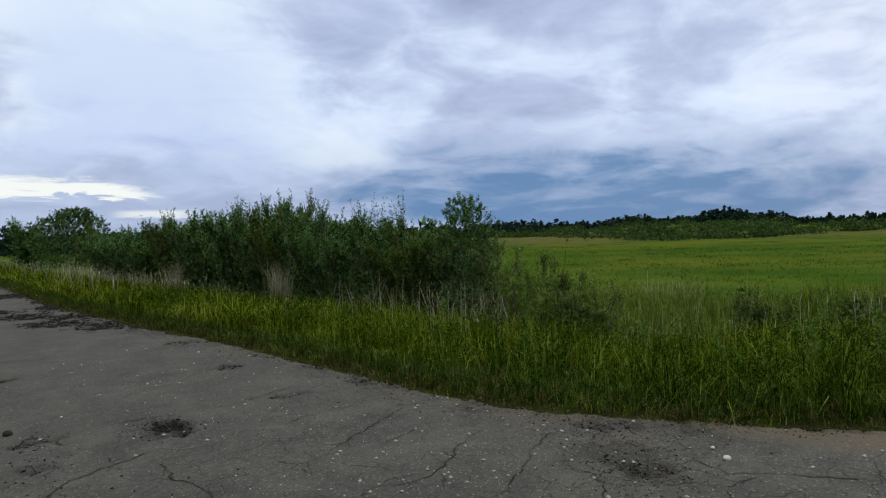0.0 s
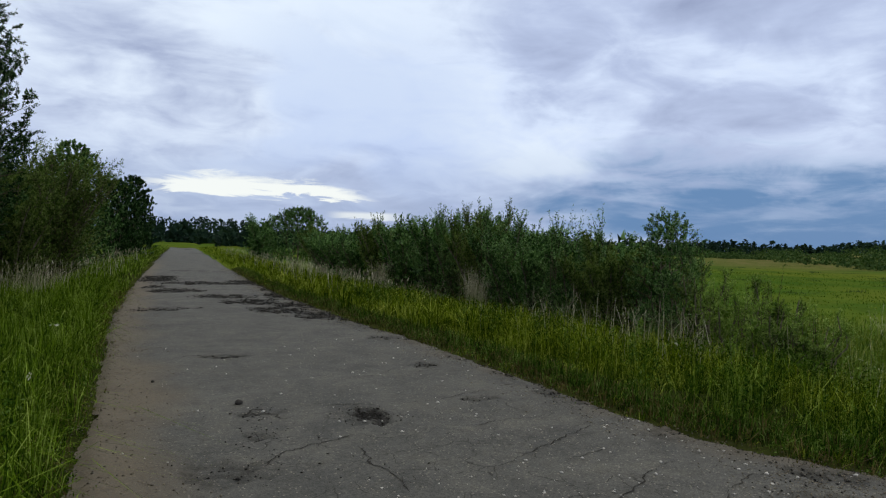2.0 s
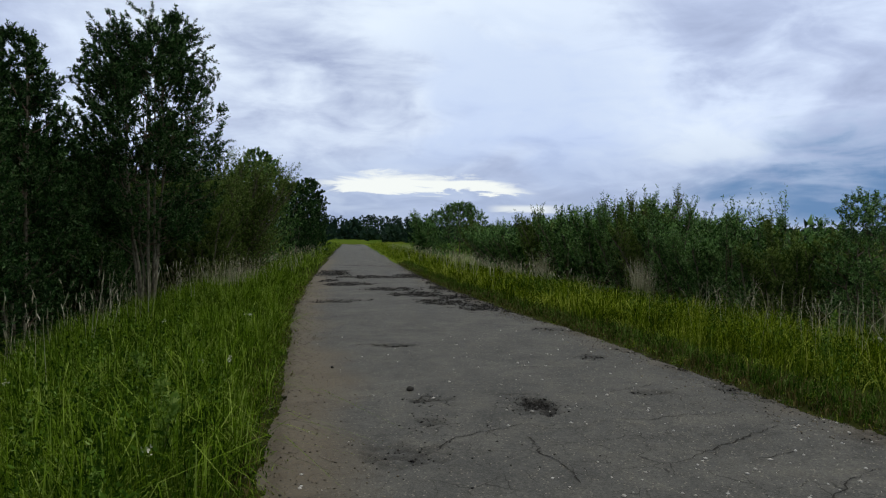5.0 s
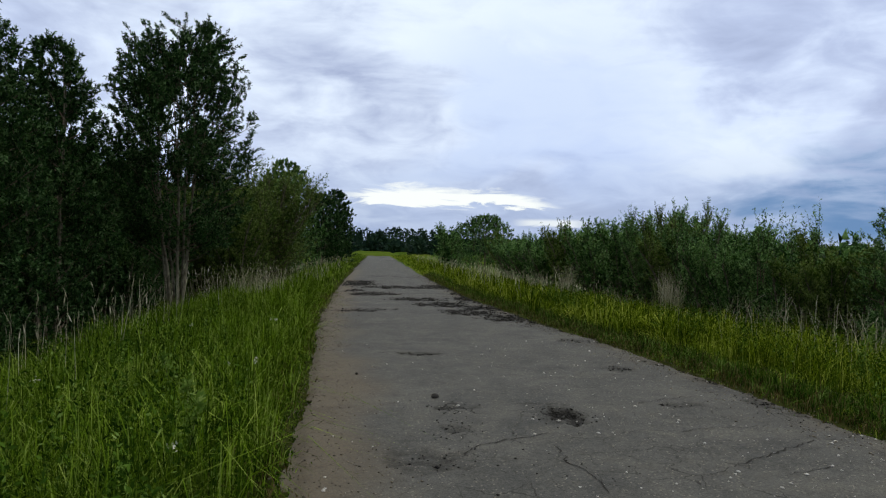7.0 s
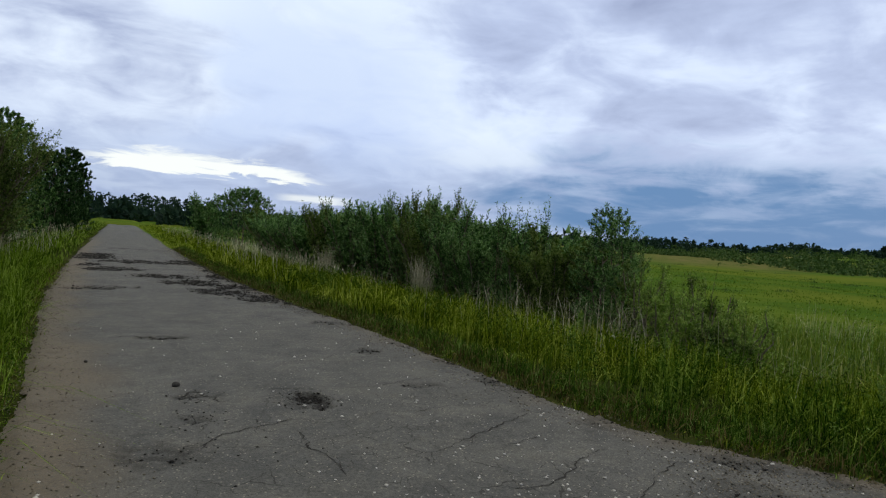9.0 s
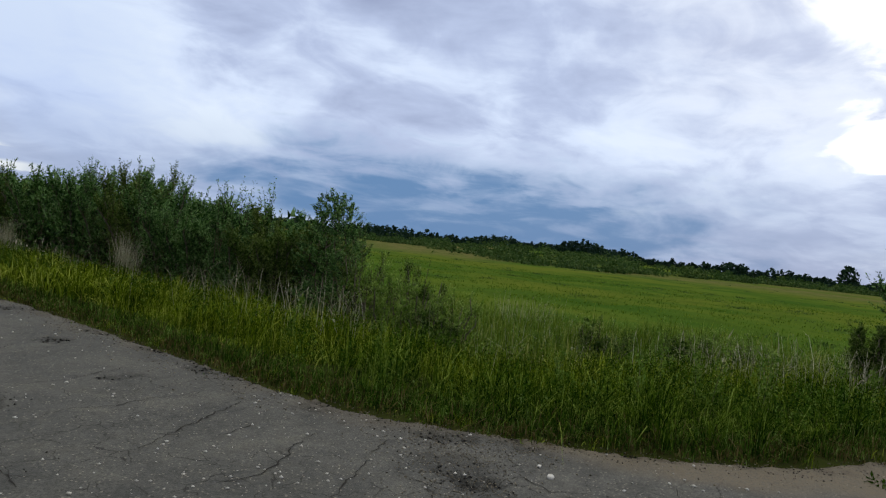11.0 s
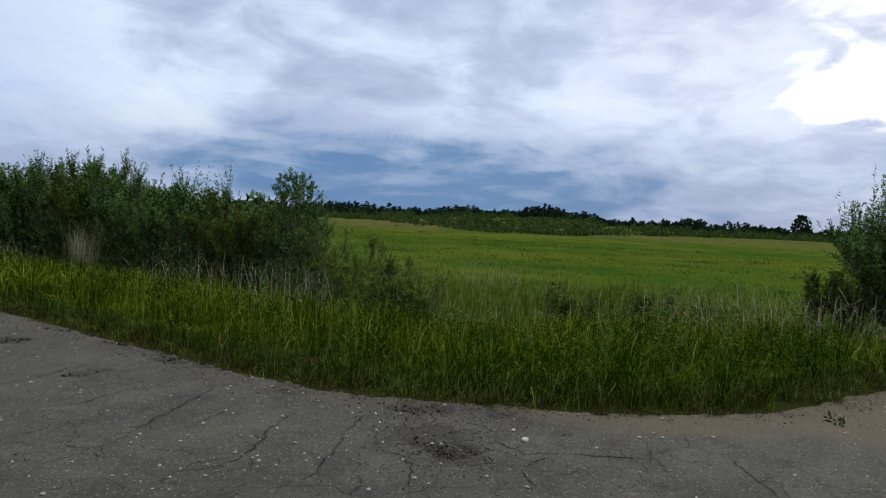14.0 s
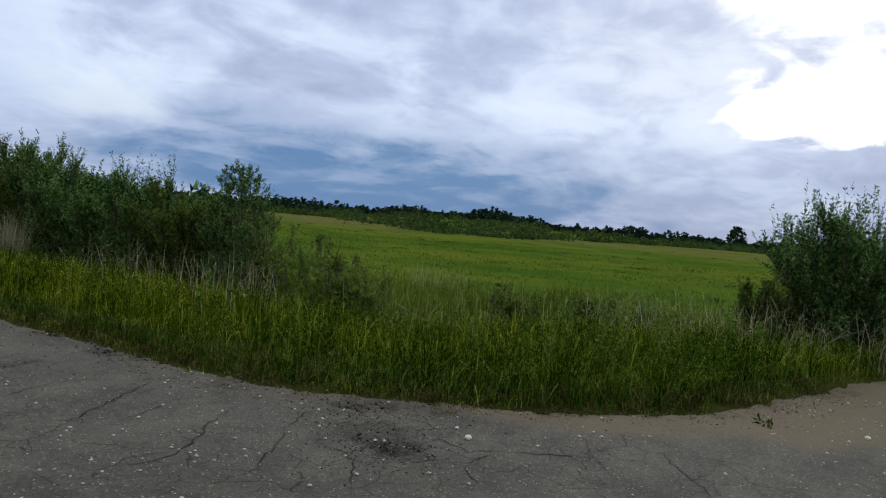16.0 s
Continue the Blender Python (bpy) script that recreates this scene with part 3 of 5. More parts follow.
def shrub(name, label, x, y, top, radius, seed, leaf_mat=WILLOW, spikes=(), stems=7, count=700, per=30, leaf=0.075, slim=0.36, category="shrub", group="", low=0.05, lean=(0, 0), z=None, corners=3, upright=1.0):
    """A many-stemmed willow: stems from one stool, side shoots clothed in leaves, and a few long shoots standing out above."""
    r = np.random.default_rng(seed)
    z0 = float(ground_height(np.array([x]), np.array([y]))[0]) - 0.05 if z is None else z
    thing = new(name)
    thing.location = (x, y, z0)
    high = top - z0 - 0.12 * radius
    bases, ways, lengths = [], [], []
    for i in range(stems):
        a = 2 * math.pi * (i + r.random() * 0.7) / stems
        out = radius * (0.35 + 0.5 * r.random())
        h = high * (0.97 - 0.55 * (out / radius - 0.35) + 0.05 * r.normal())
        s = np.linspace(0, 1, 7)[:, None]
        ends = np.array([math.cos(a) * out + lean[0], math.sin(a) * out + lean[1], h])
        pts = np.array([math.cos(a), math.sin(a), 0]) * 0.12 + s * np.array([0, 0, 1]) * ends[2] + (s ** 1.35) * np.array([ends[0], ends[1], 0]) + r.normal(size=(7, 3)) * 0.035 * s
        v, f = tube(pts, (0.012 + 0.011 * high) * (1 - 0.85 * s[:, 0]) + 0.004)
        ob_mesh("stem", v, f, BARK, thing, True)
        m = count // stems
        q = low + (1 - low) * r.random(m) ** 1.05
        at = np.stack([np.interp(q, s[:, 0], pts[:, j]) for j in range(3)], 1)
        b = r.random(m) * 2 * np.pi
        steep = (0.8 + 1.5 * q) * upright + 0.35 * r.normal(size=m)
        way = unit(np.stack([np.cos(b) + 0.5 * math.cos(a), np.sin(b) + 0.5 * math.sin(a), steep], 1))
        bases.append(at), ways.append(way)
        lengths.append(radius * (0.66 - 0.40 * q) * (0.6 + 0.8 * r.random(m)))
    for sx, sy, sh in spikes:
        for q in range(9):
            bases.append(np.array([[sx, sy, high * (0.55 + 0.045 * q)]]) + r.normal(size=(1, 3)) * 0.06)
            ways.append(unit(np.array([[0.06 * r.normal(), 0.06 * r.normal(), 1.0]])))
            lengths.append(np.array([(sh + high * (0.47 - 0.045 * q)) * (0.66 + 0.34 * r.random())]))
    bases_all = np.concatenate(bases)
    lv, lf, tv, tf, tip_light = shoots_to_leaves(bases_all, np.concatenate(ways), np.concatenate(lengths), per, leaf, slim, r, spread=0.6, corners=corners)
    inner = r.choice(len(bases_all), max(20, count // 4))
    centre = np.array([0.3, 0.3, 0.9])
    iv, jf, _, _, _ = shoots_to_leaves(bases_all[inner] * centre, unit(r.normal(size=(len(inner), 3)) + np.array([0, 0, 0.6])), np.full(len(inner), 0.35 * radius), 12, leaf * 2.2, 0.6, r, corners=corners)
    lv, lf = np.concatenate([lv, iv]), np.concatenate([lf, jf + len(lv)])
    low_cut = lv.reshape(-1, corners, 3)[:, :, 2].min(1) > 0.02
    crown = ob_mesh("crown", lv, lf[low_cut], leaf_mat, thing)
    # inner leaves get no tip brightening and stay darker
    attribute(crown, "tip_light", np.concatenate([tip_light, np.zeros(len(lv) - len(tip_light))]))
    tagged(ob_mesh("twigwork", tv, tf, TWIG, thing), kind="stuff")
    return tagged(thing, label, category, group)


def tree(name, label, x, y, top, radius, seed, leaf_mat=WILLOW_SHADED, stems=5, count=420, per=80, leaf=0.09, slim=0.42, bare=0.18, peak=0.55, z=None, category="tree", group="", open_=0.0, corners=3, shape=None):
    """Several stems from one foot, limbs that leave them upwards, shoots and leaves filling an upright crown with gaps."""
    r = np.random.default_rng(seed)
    z0 = float(ground_height(np.array([x]), np.array([y]))[0]) - 0.05 if z is None else z
    thing = new(name)
    thing.location = (x, y, z0)
    high = top - z0 - 0.30 - 0.08 * radius
    bases, ways, lengths = [], [], []

    def envelope(q):
        return radius * np.interp(q, *(shape or ([0, bare, peak, 0.66, 0.84, 1.0], [0.40, 0.85, 1.0, 0.92, 0.62, 0.14])))

    s = np.linspace(0, 1, 9)
    for i in range(stems):
        a = 2 * math.pi * (i + 0.6 * r.random()) / stems
        out = radius * (0.22 + 0.36 * r.random()) if i else 0.1
        h = high * (0.88 if i == 0 else 0.66 + 0.28 * r.random())
        fan = 0.05 + out * 1.25 * s ** 0.95 * (1 - 0.5 * s ** 2)
        pts = np.stack([math.cos(a) * fan, math.sin(a) * fan, h * s], 1) + r.normal(size=(9, 3)) * 0.05 * s[:, None]
        rad = (0.010 + 0.0036 * high) * (1 - 0.85 * s) + 0.004
        v, f = tube(pts, rad, 7)
        ob_mesh("trunk" if i == 0 else "stem", v, f, BARK, thing, True)
        limbs = int((9 + high) * (1.5 if count > 2500 else 1.0))
        for j in range(limbs):
            q = bare + (0.97 - bare) * (j + r.random()) / limbs
            at = np.array([np.interp(q, s, pts[:, c]) for c in range(3)])
            b = a + r.normal() * 1.3
            reach = envelope(at[2] / high) * (0.55 + 0.45 * r.random())
            tip_xy = np.array([math.cos(b), math.sin(b)]) * reach
            rise = min(reach * (0.35 + 0.6 * r.random()), 0.75 * (high - at[2]))
            tip_xy = tip_xy / reach * envelope((at[2] + rise) / high) * (0.5 + 0.5 * r.random())
            end = np.array([0.15 * at[0] + tip_xy[0], 0.15 * at[1] + tip_xy[1], at[2] + rise])
            m = max(4, int(count * 1.0 / stems / limbs))
            w = 0.25 + 0.75 * r.random(m)
            bases.append(at + (end - at) * w[:, None] + r.normal(size=(m, 3)) * 0.05)
            ways.append(unit(unit(end - at)[None] * 0.55 + r.normal(size=(m, 3)) * 0.42 + np.array([0, 0, 0.65])))
            lengths.append((0.28 + 0.5 * r.random(m)) * min(1.0, 0.45 + radius * 0.25))
            if j % 2 == 0:
                lp = np.stack([at, at + (end - at) * 0.5 + r.normal(size=3) * 0.04, end])
                v, f = tube(lp, [0.016, 0.010, 0.004], 5)
                ob_mesh("limb", v, f, TWIG, thing, True)
    bases, ways, lengths = np.concatenate(bases), np.concatenate(ways), np.concatenate(lengths)
    m = int(0.7 * len(bases))
    drop = r.random(len(bases)) < 0.62
    q = bare + (0.98 - bare) * r.random(m) ** 1.05
    b, k = r.random(m) * 2 * np.pi, envelope(q) * r.random(m) ** 0.42
    at = np.stack([k * np.cos(b), k * np.sin(b), q * high], 1)
    swell = 1 + 0.16 * ripple(b * 1.4, at[:, 2], 0.9, seed % 5)
    at[:, :2] *= swell[:, None]
    bases = np.concatenate([bases[drop], at])
    ways = np.concatenate([ways[drop], unit(np.stack([0.5 * np.cos(b), 0.5 * np.sin(b), np.full(m, 0.55)], 1) + r.normal(size=(m, 3)) * 0.40)])
    lengths = np.concatenate([lengths[drop] * 0.8, (0.16 + 0.30 * r.random(m)) * min(1.0, 0.45 + radius * 0.25)])
    lengths = lengths * (1.0 - 0.35 * np.clip(bases[:, 2] / high, 0, 1))
    if open_:
        keep = ripple(bases[:, 0] + 0.4 * bases[:, 1], bases[:, 2] * 1.1, 0.55, seed % 7) > -0.30
        keep |= r.random(len(bases)) > open_
        bases, ways, lengths = bases[keep], ways[keep], lengths[keep]
    lv, lf, tv, tf, tip_light = shoots_to_leaves(bases, ways, lengths, per, leaf, slim, r, 0.05, 0.6, corners)
    attribute(ob_mesh("crown", lv, lf, leaf_mat, thing), "tip_light", tip_light)
    tagged(ob_mesh("twigwork", tv, tf, TWIG, thing), kind="stuff")
    return tagged(thing, label, category, group)


def blades(name, label, x, y, length, width, mat, lean=0.45, r=rng, z=None, category="grass", droop=0.25, curl=0.0):
    """Tapered, bent blades, one at each place."""
    n = len(x)
    z = ground_height(x, y) if z is None else z
    base = np.stack([x, y, z - 0.01], 1)
    a = r.random(n) * 2 * np.pi
    out = np.stack([np.cos(a), np.sin(a), np.zeros(n)], 1)
    L = length[:, None]
    bent = (np.abs(r.normal(size=n)) * lean)[:, None]
    b = a + np.pi / 2 + r.normal(size=n) * 0.6
    side = np.stack([np.cos(b), np.sin(b), np.zeros(n)], 1) * width[:, None] * 0.5
    up = np.array([0, 0, 1])
    if curl:
        m1 = base + out * L * bent * 0.16 + up * L * 0.45
        m2 = base + out * L * bent * 0.55 + up * L * (0.80 - 0.10 * bent)
        tip = base + out * L * bent * 1.15 + up * L * (0.95 - curl * np.clip(bent, 0, 1.8))
        v = np.stack([base - side * 0.8, base + side * 0.8, m1 + side, m1 - side, m2 + side * 0.7, m2 - side * 0.7, tip], 1).reshape(-1, 3)
        k = np.arange(n)[:, None] * 7
        f = np.concatenate([k + [0, 1, 2], k + [0, 2, 3], k + [3, 2, 4], k + [3, 4, 5], k + [5, 4, 6]])
    else:
        mid = base + out * L * bent * 0.3 + up * L * 0.6
        tip = base + out * L * bent + up * L * (1 - droop * np.clip(bent, 0, 1.6) ** 2)
        v = np.stack([base - side * 0.8, base + side * 0.8, mid + side, mid - side, tip], 1).reshape(-1, 3)
        k = np.arange(n)[:, None] * 5
        f = np.concatenate([k + [0, 1, 2], k + [0, 2, 3], k + [3, 2, 4]])
    return tagged(ob_mesh(name, v, f, mat), label, category, kind="stuff")


def scatter(n, box, keep, r=rng):
    """Random places in a box (x0, x1, y0, y1), thinned by keep(x, y), a chance from 0 to 1."""
    x, y = box[0] + (box[1] - box[0]) * r.random(n), box[2] + (box[3] - box[2]) * r.random(n)
    ok = r.random(n) < keep(x, y)
    return x[ok], y[ok]


def clumped(x, y, size, seed=0.0):
    return np.clip(0.50 + 0.75 * ripple(x, y, size, seed), 0.06, 1.0)


def make_verges():
    # right verge and the corner: short at the paving, knee-high behind
    def right_keep(x, y):
        d = edge_distance(x, y)
        return (x > 0.5) * smooth(d + 0.18 * ripple(x, y, 0.45) + 0.08 * ripple(x, y, 0.13), -0.14, 0.28) * (d < 5.6) * clumped(x, y, 0.35) * np.clip(1.25 - np.hypot(x, y) / 26, 0.25, 1) * (1 - 0.55 * smooth(x, 6.5, 8.5) * smooth(10.5 - x, 0, 1.2))

    x, y = scatter(270000, (1.5, 13, -3, 24), right_keep)
    d = edge_distance(x, y)
    corner = smooth(x, 4.6, 5.8) * smooth(8.0 - y, 0, 2.5)
    tall = 0.035 + 0.15 * (1 - corner) * smooth(d, 0.05, 0.9) + 0.44 * corner * smooth(d, 0.08, 0.62) + (0.26 - 0.20 * corner) * smooth(d, 0.8, 2.1) + 0.14 * smooth(d, 1.9, 3.2)
    tall = tall * (0.82 + 0.46 * ripple(x, y, 0.62, 1) + 0.20 * ripple(x, y, 1.9, 4)).clip(0.25) * (0.5 + 0.75 * rng.random(len(x)))
    wide = 0.0032 + 0.0035 * rng.random(len(x)) + 0.0004 * y.clip(0)
    lush = rng.random(len(x)) < 0.08 + 0.88 * smooth(x, 4.2, 5.2) * smooth(10.5 - x, 0, 2.5) * smooth(8.0 - y, 0, 2.5) * smooth(2.4 - d + 0.5 * ripple(x, y, 0.9, 7), 0, 1.0)
    blades("verge_grass", "yellow-green rough grass on the verge by the corner", x[~lush], y[~lush], tall[~lush], wide[~lush], GRASS, 1.15, curl=0.46)
    blades("verge_grass", "deep green lush grass standing at the corner of the verge", x[lush], y[lush], tall[lush], wide[lush], GRASS_LUSH, 1.15, curl=0.46)
    # farther along the right side
    x, y = scatter(60000, (1, 12, 24, 110), lambda x, y: (x > 0.5) * smooth(edge_distance(x, y), 0.0, 0.3) * (edge_distance(x, y) < 5.5) * np.clip(34 / y, 0, 1) ** 1.3)
    d = edge_distance(x, y)
    blades("verge_grass", "rough grass along the far verge", x, y, (0.14 + 0.36 * smooth(d, 0.3, 2.4)) * (0.6 + 0.6 * rng.random(len(x))), np.full(len(x), 0.022), GRASS, 0.7)
    # left verge: lush and tall right from the edge
    x, y = scatter(260000, (-6.5, 0, 1.5, 24), lambda x, y: (x < 0.2) * smooth(edge_distance(x, y) + 0.08 * ripple(x, y, 0.3), 0.0, 0.2) * (edge_distance(x, y) < 4.8) * clumped(x, y, 0.4, 2) * np.clip(1.3 - y / 26, 0.25, 1))
    d = edge_distance(x, y)
    tall = (0.16 + 0.40 * smooth(d, 0.0, 0.9)) * (0.82 + 0.38 * ripple(x, y, 0.6, 2)) * (0.6 + 0.65 * rng.random(len(x)))
    blades("verge_grass", "lush tall green grass beside the road", x, y, tall, 0.0035 + 0.0045 * rng.random(len(x)) + 0.0004 * y, GRASS_DEEP, 0.85)
    x, y = scatter(40000, (-9, 0, 24, 120), lambda x, y: (x < 0.2) * smooth(edge_distance(x, y), 0.0, 0.3) * (edge_distance(x, y) < 4.5) * np.clip(34 / y, 0, 1) ** 1.3)
    blades("verge_grass", "tall grass along the far verge under the trees", x, y, (0.16 + 0.22 * smooth(edge_distance(x, y), 0.2, 1.8)) * (0.6 + 0.7 * rng.random(len(x))), np.full(len(x), 0.022), GRASS_DEEP, 0.7)
    # rough grass on the verge behind
    x, y = scatter(30000, (-8, 0, -9, 2), lambda x, y: smooth(edge_distance(x, y), 0.0, 0.2))
    blades("verge_grass", "tall green grass on the verge behind the junction", x, y, 0.2 + 0.35 * rng.random(len(x)), np.full(len(x), 0.014), GRASS_DEEP, 0.6)
    # rank growth between the verge and the field
    x, y = scatter(120000, (6, 34, -6, 40), lambda x, y: (edge_distance(x, y) > 3.4) * smooth(30 - x - 0.5 * y, 0, 7) * (0.5 + 0.5 * ripple(x, y, 1.1, 4)))
    blades("rank_grass", "rank grass and weeds at the edge of the field", x, y, (0.35 + 0.25 * ripple(x, y, 1.6, 3)) * (0.6 + 0.8 * rng.random(len(x))) + 0.1, np.full(len(x), 0.016), RANK, 0.45)
    # the mown field: short tufts
    x, y = scatter(120000, (10, 75, -8, 62), lambda x, y: smooth(x + 0.5 * y, 20, 27) * np.clip(30 / np.hypot(x, y), 0, 1) ** 1.5 * clumped(x, y, 1.5, 5))
    blades("field_grass", "short bright green grass of the field", x, y, 0.06 + 0.09 * rng.random(len(x)), 0.012 + 0.0007 * np.hypot(x, y), FIELD, 1.1)
    # dark tussocks left standing in the field
    x, y = scatter(620, (16, 130, -12, 110), lambda x, y: smooth(x + 0.5 * y, 25, 31) * (0.15 + 0.3 * (ripple(x, y, 12, 1) > 0.2)))
    cx, cy = np.repeat(x, 60), np.repeat(y, 60)
    q = 0.25 + 0.35 * rng.random(len(x))
    cx, cy = cx + rng.normal(size=len(cx)) * np.repeat(q, 60) * 1.6, cy + rng.normal(size=len(cy)) * np.repeat(q, 60) * 0.8
    blades("field_tussock", "dark green tussocks scattered over the field", cx, cy, 0.07 + 0.13 * rng.random(len(cx)), np.full(len(cx), 0.035), SCRUB_LEAF, 0.9)


make_verges()


def tufts(n, box, keep, high, mat, label, seed, per=24, width=0.010):
    """Clumps of long arching blades."""
    r = np.random.default_rng(seed)
    x, y = scatter(n, box, keep, r)
    size = np.repeat(0.65 + 0.6 * r.random(len(x)), per)
    px, py = np.repeat(x, per) + r.normal(size=len(size)) * 0.05 * size, np.repeat(y, per) + r.normal(size=len(size)) * 0.05 * size
    blades("grass_tufts", label, px, py, high * size * (0.5 + 0.6 * r.random(len(px))), width * (0.7 + 0.6 * r.random(len(px))), mat, 0.8, r, curl=0.42)


def corner_front(x, y):
    """The front of the verge where it bends into the side road: 0 to 1."""
    d = edge_distance(x, y)
    return smooth(x, 4.4, 5.4) * smooth(8.0 - y, 0, 2.5) * smooth(d, 0.15, 0.4) * smooth(2.3 - d, 0, 0.7)


tufts(1300, (4.4, 13, -3, 8), lambda x, y: corner_front(x, y) * clumped(x, y, 0.7, 2), 0.62, GRASS_LUSH, "arching tufts of deep green grass at the corner", 46, 22, 0.008)
tufts(2600, (3, 13, -2, 13), lambda x, y: (x > 2) * (1 - 0.9 * corner_front(x, y)) * smooth(edge_distance(x, y), 0.5, 1.5) * (edge_distance(x, y) < 5) * clumped(x, y, 1.1, 3), 0.62, GRASS, "arching tufts of yellow-green grass in the verge", 41, 22, 0.0065)
tufts(900, (2, 9, 11, 26), lambda x, y: smooth(edge_distance(x, y), 0.2, 0.8) * (edge_distance(x, y) < 5) * clumped(x, y, 1.1, 3), 0.6, GRASS, "arching tufts of grass along the verge", 42, 26, 0.014)
tufts(2400, (-5.5, -0.5, 2, 16), lambda x, y: smooth(edge_distance(x, y), 0.0, 0.5) * (edge_distance(x, y) < 4) * clumped(x, y, 1.0, 5), 0.66, GRASS_DEEP, "arching tufts of lush green grass", 43, 28, 0.0065)
tufts(260, (3, 12, -2, 12), lambda x, y: (abs(edge_distance(x, y) - 0.08) < 0.16) * 1.0, 0.16, GRASS, "small grass tufts growing at the edge of the paving", 44, 22, 0.005)

tufts(1500, (8, 26, -3, 22), lambda x, y: (edge_distance(x, y) > 3.6) * smooth(29 - x - 0.5 * y, 0, 6) * clumped(x, y, 1.4, 6), 0.62, RANK, "rank yellow-green tufts at the edge of the field", 45, 20, 0.011)


def along_edge(n, line, first, last, d0, d1, r):
    """Places at d0 to d1 metres outside an edge line, between two of its corners."""
    p = np.array(line[first:last + 1])
    seg = np.diff(p, axis=0)
    run = np.linalg.norm(seg, axis=1)
    k = r.choice(len(seg), n, p=run / run.sum())
    at = p[k] + seg[k] * r.random((n, 1))
    out = np.stack([seg[k, 1], -seg[k, 0]], 1) / run[k][:, None]
    at = at - out * (d0 + (d1 - d0) * r.random((n, 1)))
    return at[:, 0], at[:, 1]


# brown thatch and short growth creeping over the edge of the paving
for line, first, last, n, mat, green in ((RIGHT_EDGE, 4, 18, 62000, HERB, "short green growth"), (LEFT_EDGE, 3, 9, 22000, GRASS_DEEP, "short green growth")):
    x, y = along_edge(n, line, first, last, -0.34 if line is RIGHT_EDGE else -0.16, 0.60, rng)
    d = edge_distance(x, y)
    ok = rng.random(n) < smooth(d + 0.20 * ripple(x, y, 0.45) + 0.10 * ripple(x, y, 0.12, 3), -0.16, 0.22)
    x, y, d = x[ok], y[ok], d[ok]
    dead = rng.random(len(x)) < 0.55 - 0.4 * smooth(d, 0.0, 0.45)
    tall = (0.025 + 0.10 * rng.random(len(x))) * (0.6 + 1.8 * smooth(d, -0.05, 0.5))
    z = np.where(d < 0.05, road_form(x, y)[0] - 0.02, ground_height(x, y))
    blades("thatch", "short brown dead grass along the edge of the paving", x[dead], y[dead], tall[dead], np.full(dead.sum(), 0.010), THATCH, 1.0, z=z[dead])
    blades("edge_grass", green + " creeping over the edge of the paving", x[~dead], y[~dead], tall[~dead], np.full((~dead).sum(), 0.007), mat, 0.8, z=z[~dead])

# ---- the willow row on the right ----
ROW = (  # x, y, top, radius, spikes
    (8.3, 12.0, 1.75, 1.15, 0), (8.2, 13.3, 2.0, 1.25, 3), (8.1, 14.9, 1.95, 1.45, 0), (8.2, 16.6, 2.42, 1.55, 1), (8.3, 18.3, 2.65, 1.65, 1), (8.4, 20.4, 2.6, 1.75, 1),
    (8.4, 23.0, 2.65, 1.85, 1), (8.3, 26.2, 2.55, 1.95, 1), (8.2, 29.6, 2.55, 2.0, 1), (8.2, 33.5, 2.25, 2.0, 1), (8.3, 38.0, 2.05, 2.1, 0), (8.3, 43.0, 2.1, 2.2, 0), (9.0, 49.0, 2.6, 2.2, 0))
for n, (x, y, top, radius, spikes) in enumerate(ROW):
    extra = [(0.45 * radius * math.cos(2.4 * i + n), 0.45 * radius * math.sin(2.4 * i + n), 0.60 if n == 1 else 0.30) for i in range(spikes)]
    near = y < 22
    shrub("willow_bush", "dense grey-green willow bush in the row beyond the verge", x, y, top, radius, 20 + n, WILLOW if n % 4 else OLIVE, extra,
          count=1120 if near else 440, per=40 if near else 32, leaf=0.055 if near else 0.100, slim=0.42, stems=10, upright=1.5, low=0.20, group="willow bushes along the right verge")
for n, (x, y, top, radius) in enumerate(((9.7, 12.6, 1.7, 1.2), (9.7, 14.4, 1.9, 1.4), (9.7, 16.2, 2.2, 1.5), (9.8, 18.2, 2.6, 1.6), (9.9, 20.6, 2.55, 1.7), (9.9, 23.2, 2.55, 1.8), (9.8, 26.4, 2.45, 1.9), (9.8, 30.2, 2.4, 2.0))):
    shrub("willow_bush", "willow bush standing behind the front of the row", x, y, top, radius, 320 + n, WILLOW, (), 7, 330, 28, 0.110, group="willow bushes along the right verge")
tree("sapling", "slender young tree with airy foliage ending the willow row", 8.75, 10.75, 2.72, 0.80, 53, WILLOW, 4, 900, 34, 0.042, 0.45, 0.10, 0.55, open_=0.3, shape=([0, 0.1, 0.35, 0.6, 0.82, 1.0], [0.35, 0.55, 0.9, 1.0, 0.75, 0.2]))
for n, (x, y, top, radius) in enumerate(((8.5, 9.5, 1.3, 0.65), (8.2, 8.6, 1.1, 0.6), (8.9, 8.4, 1.15, 0.6), (8.1, 7.8, 0.85, 0.5), (7.8, 7.0, 0.55, 0.45), (8.6, 7.3, 0.75, 0.5), (13.0, 5.2, 0.22, 0.7), (14.6, 4.3, 0.30, 0.8), (11.9, 6.3, 0.30, 0.75), (16.0, 5.6, 0.2, 0.9), (12.3, 3.6, 0.2, 0.55))):
    shrub("weed_bush", "low leafy bush grown through with weeds beside the row", x, y, top, radius, 300 + n, PALE if n % 2 else OLIVE, ((0.1, 0.1, 0.15), (-0.2, 0.15, 0.1)), 8, 200, 32, 0.048, group="low bushes at the field edge")
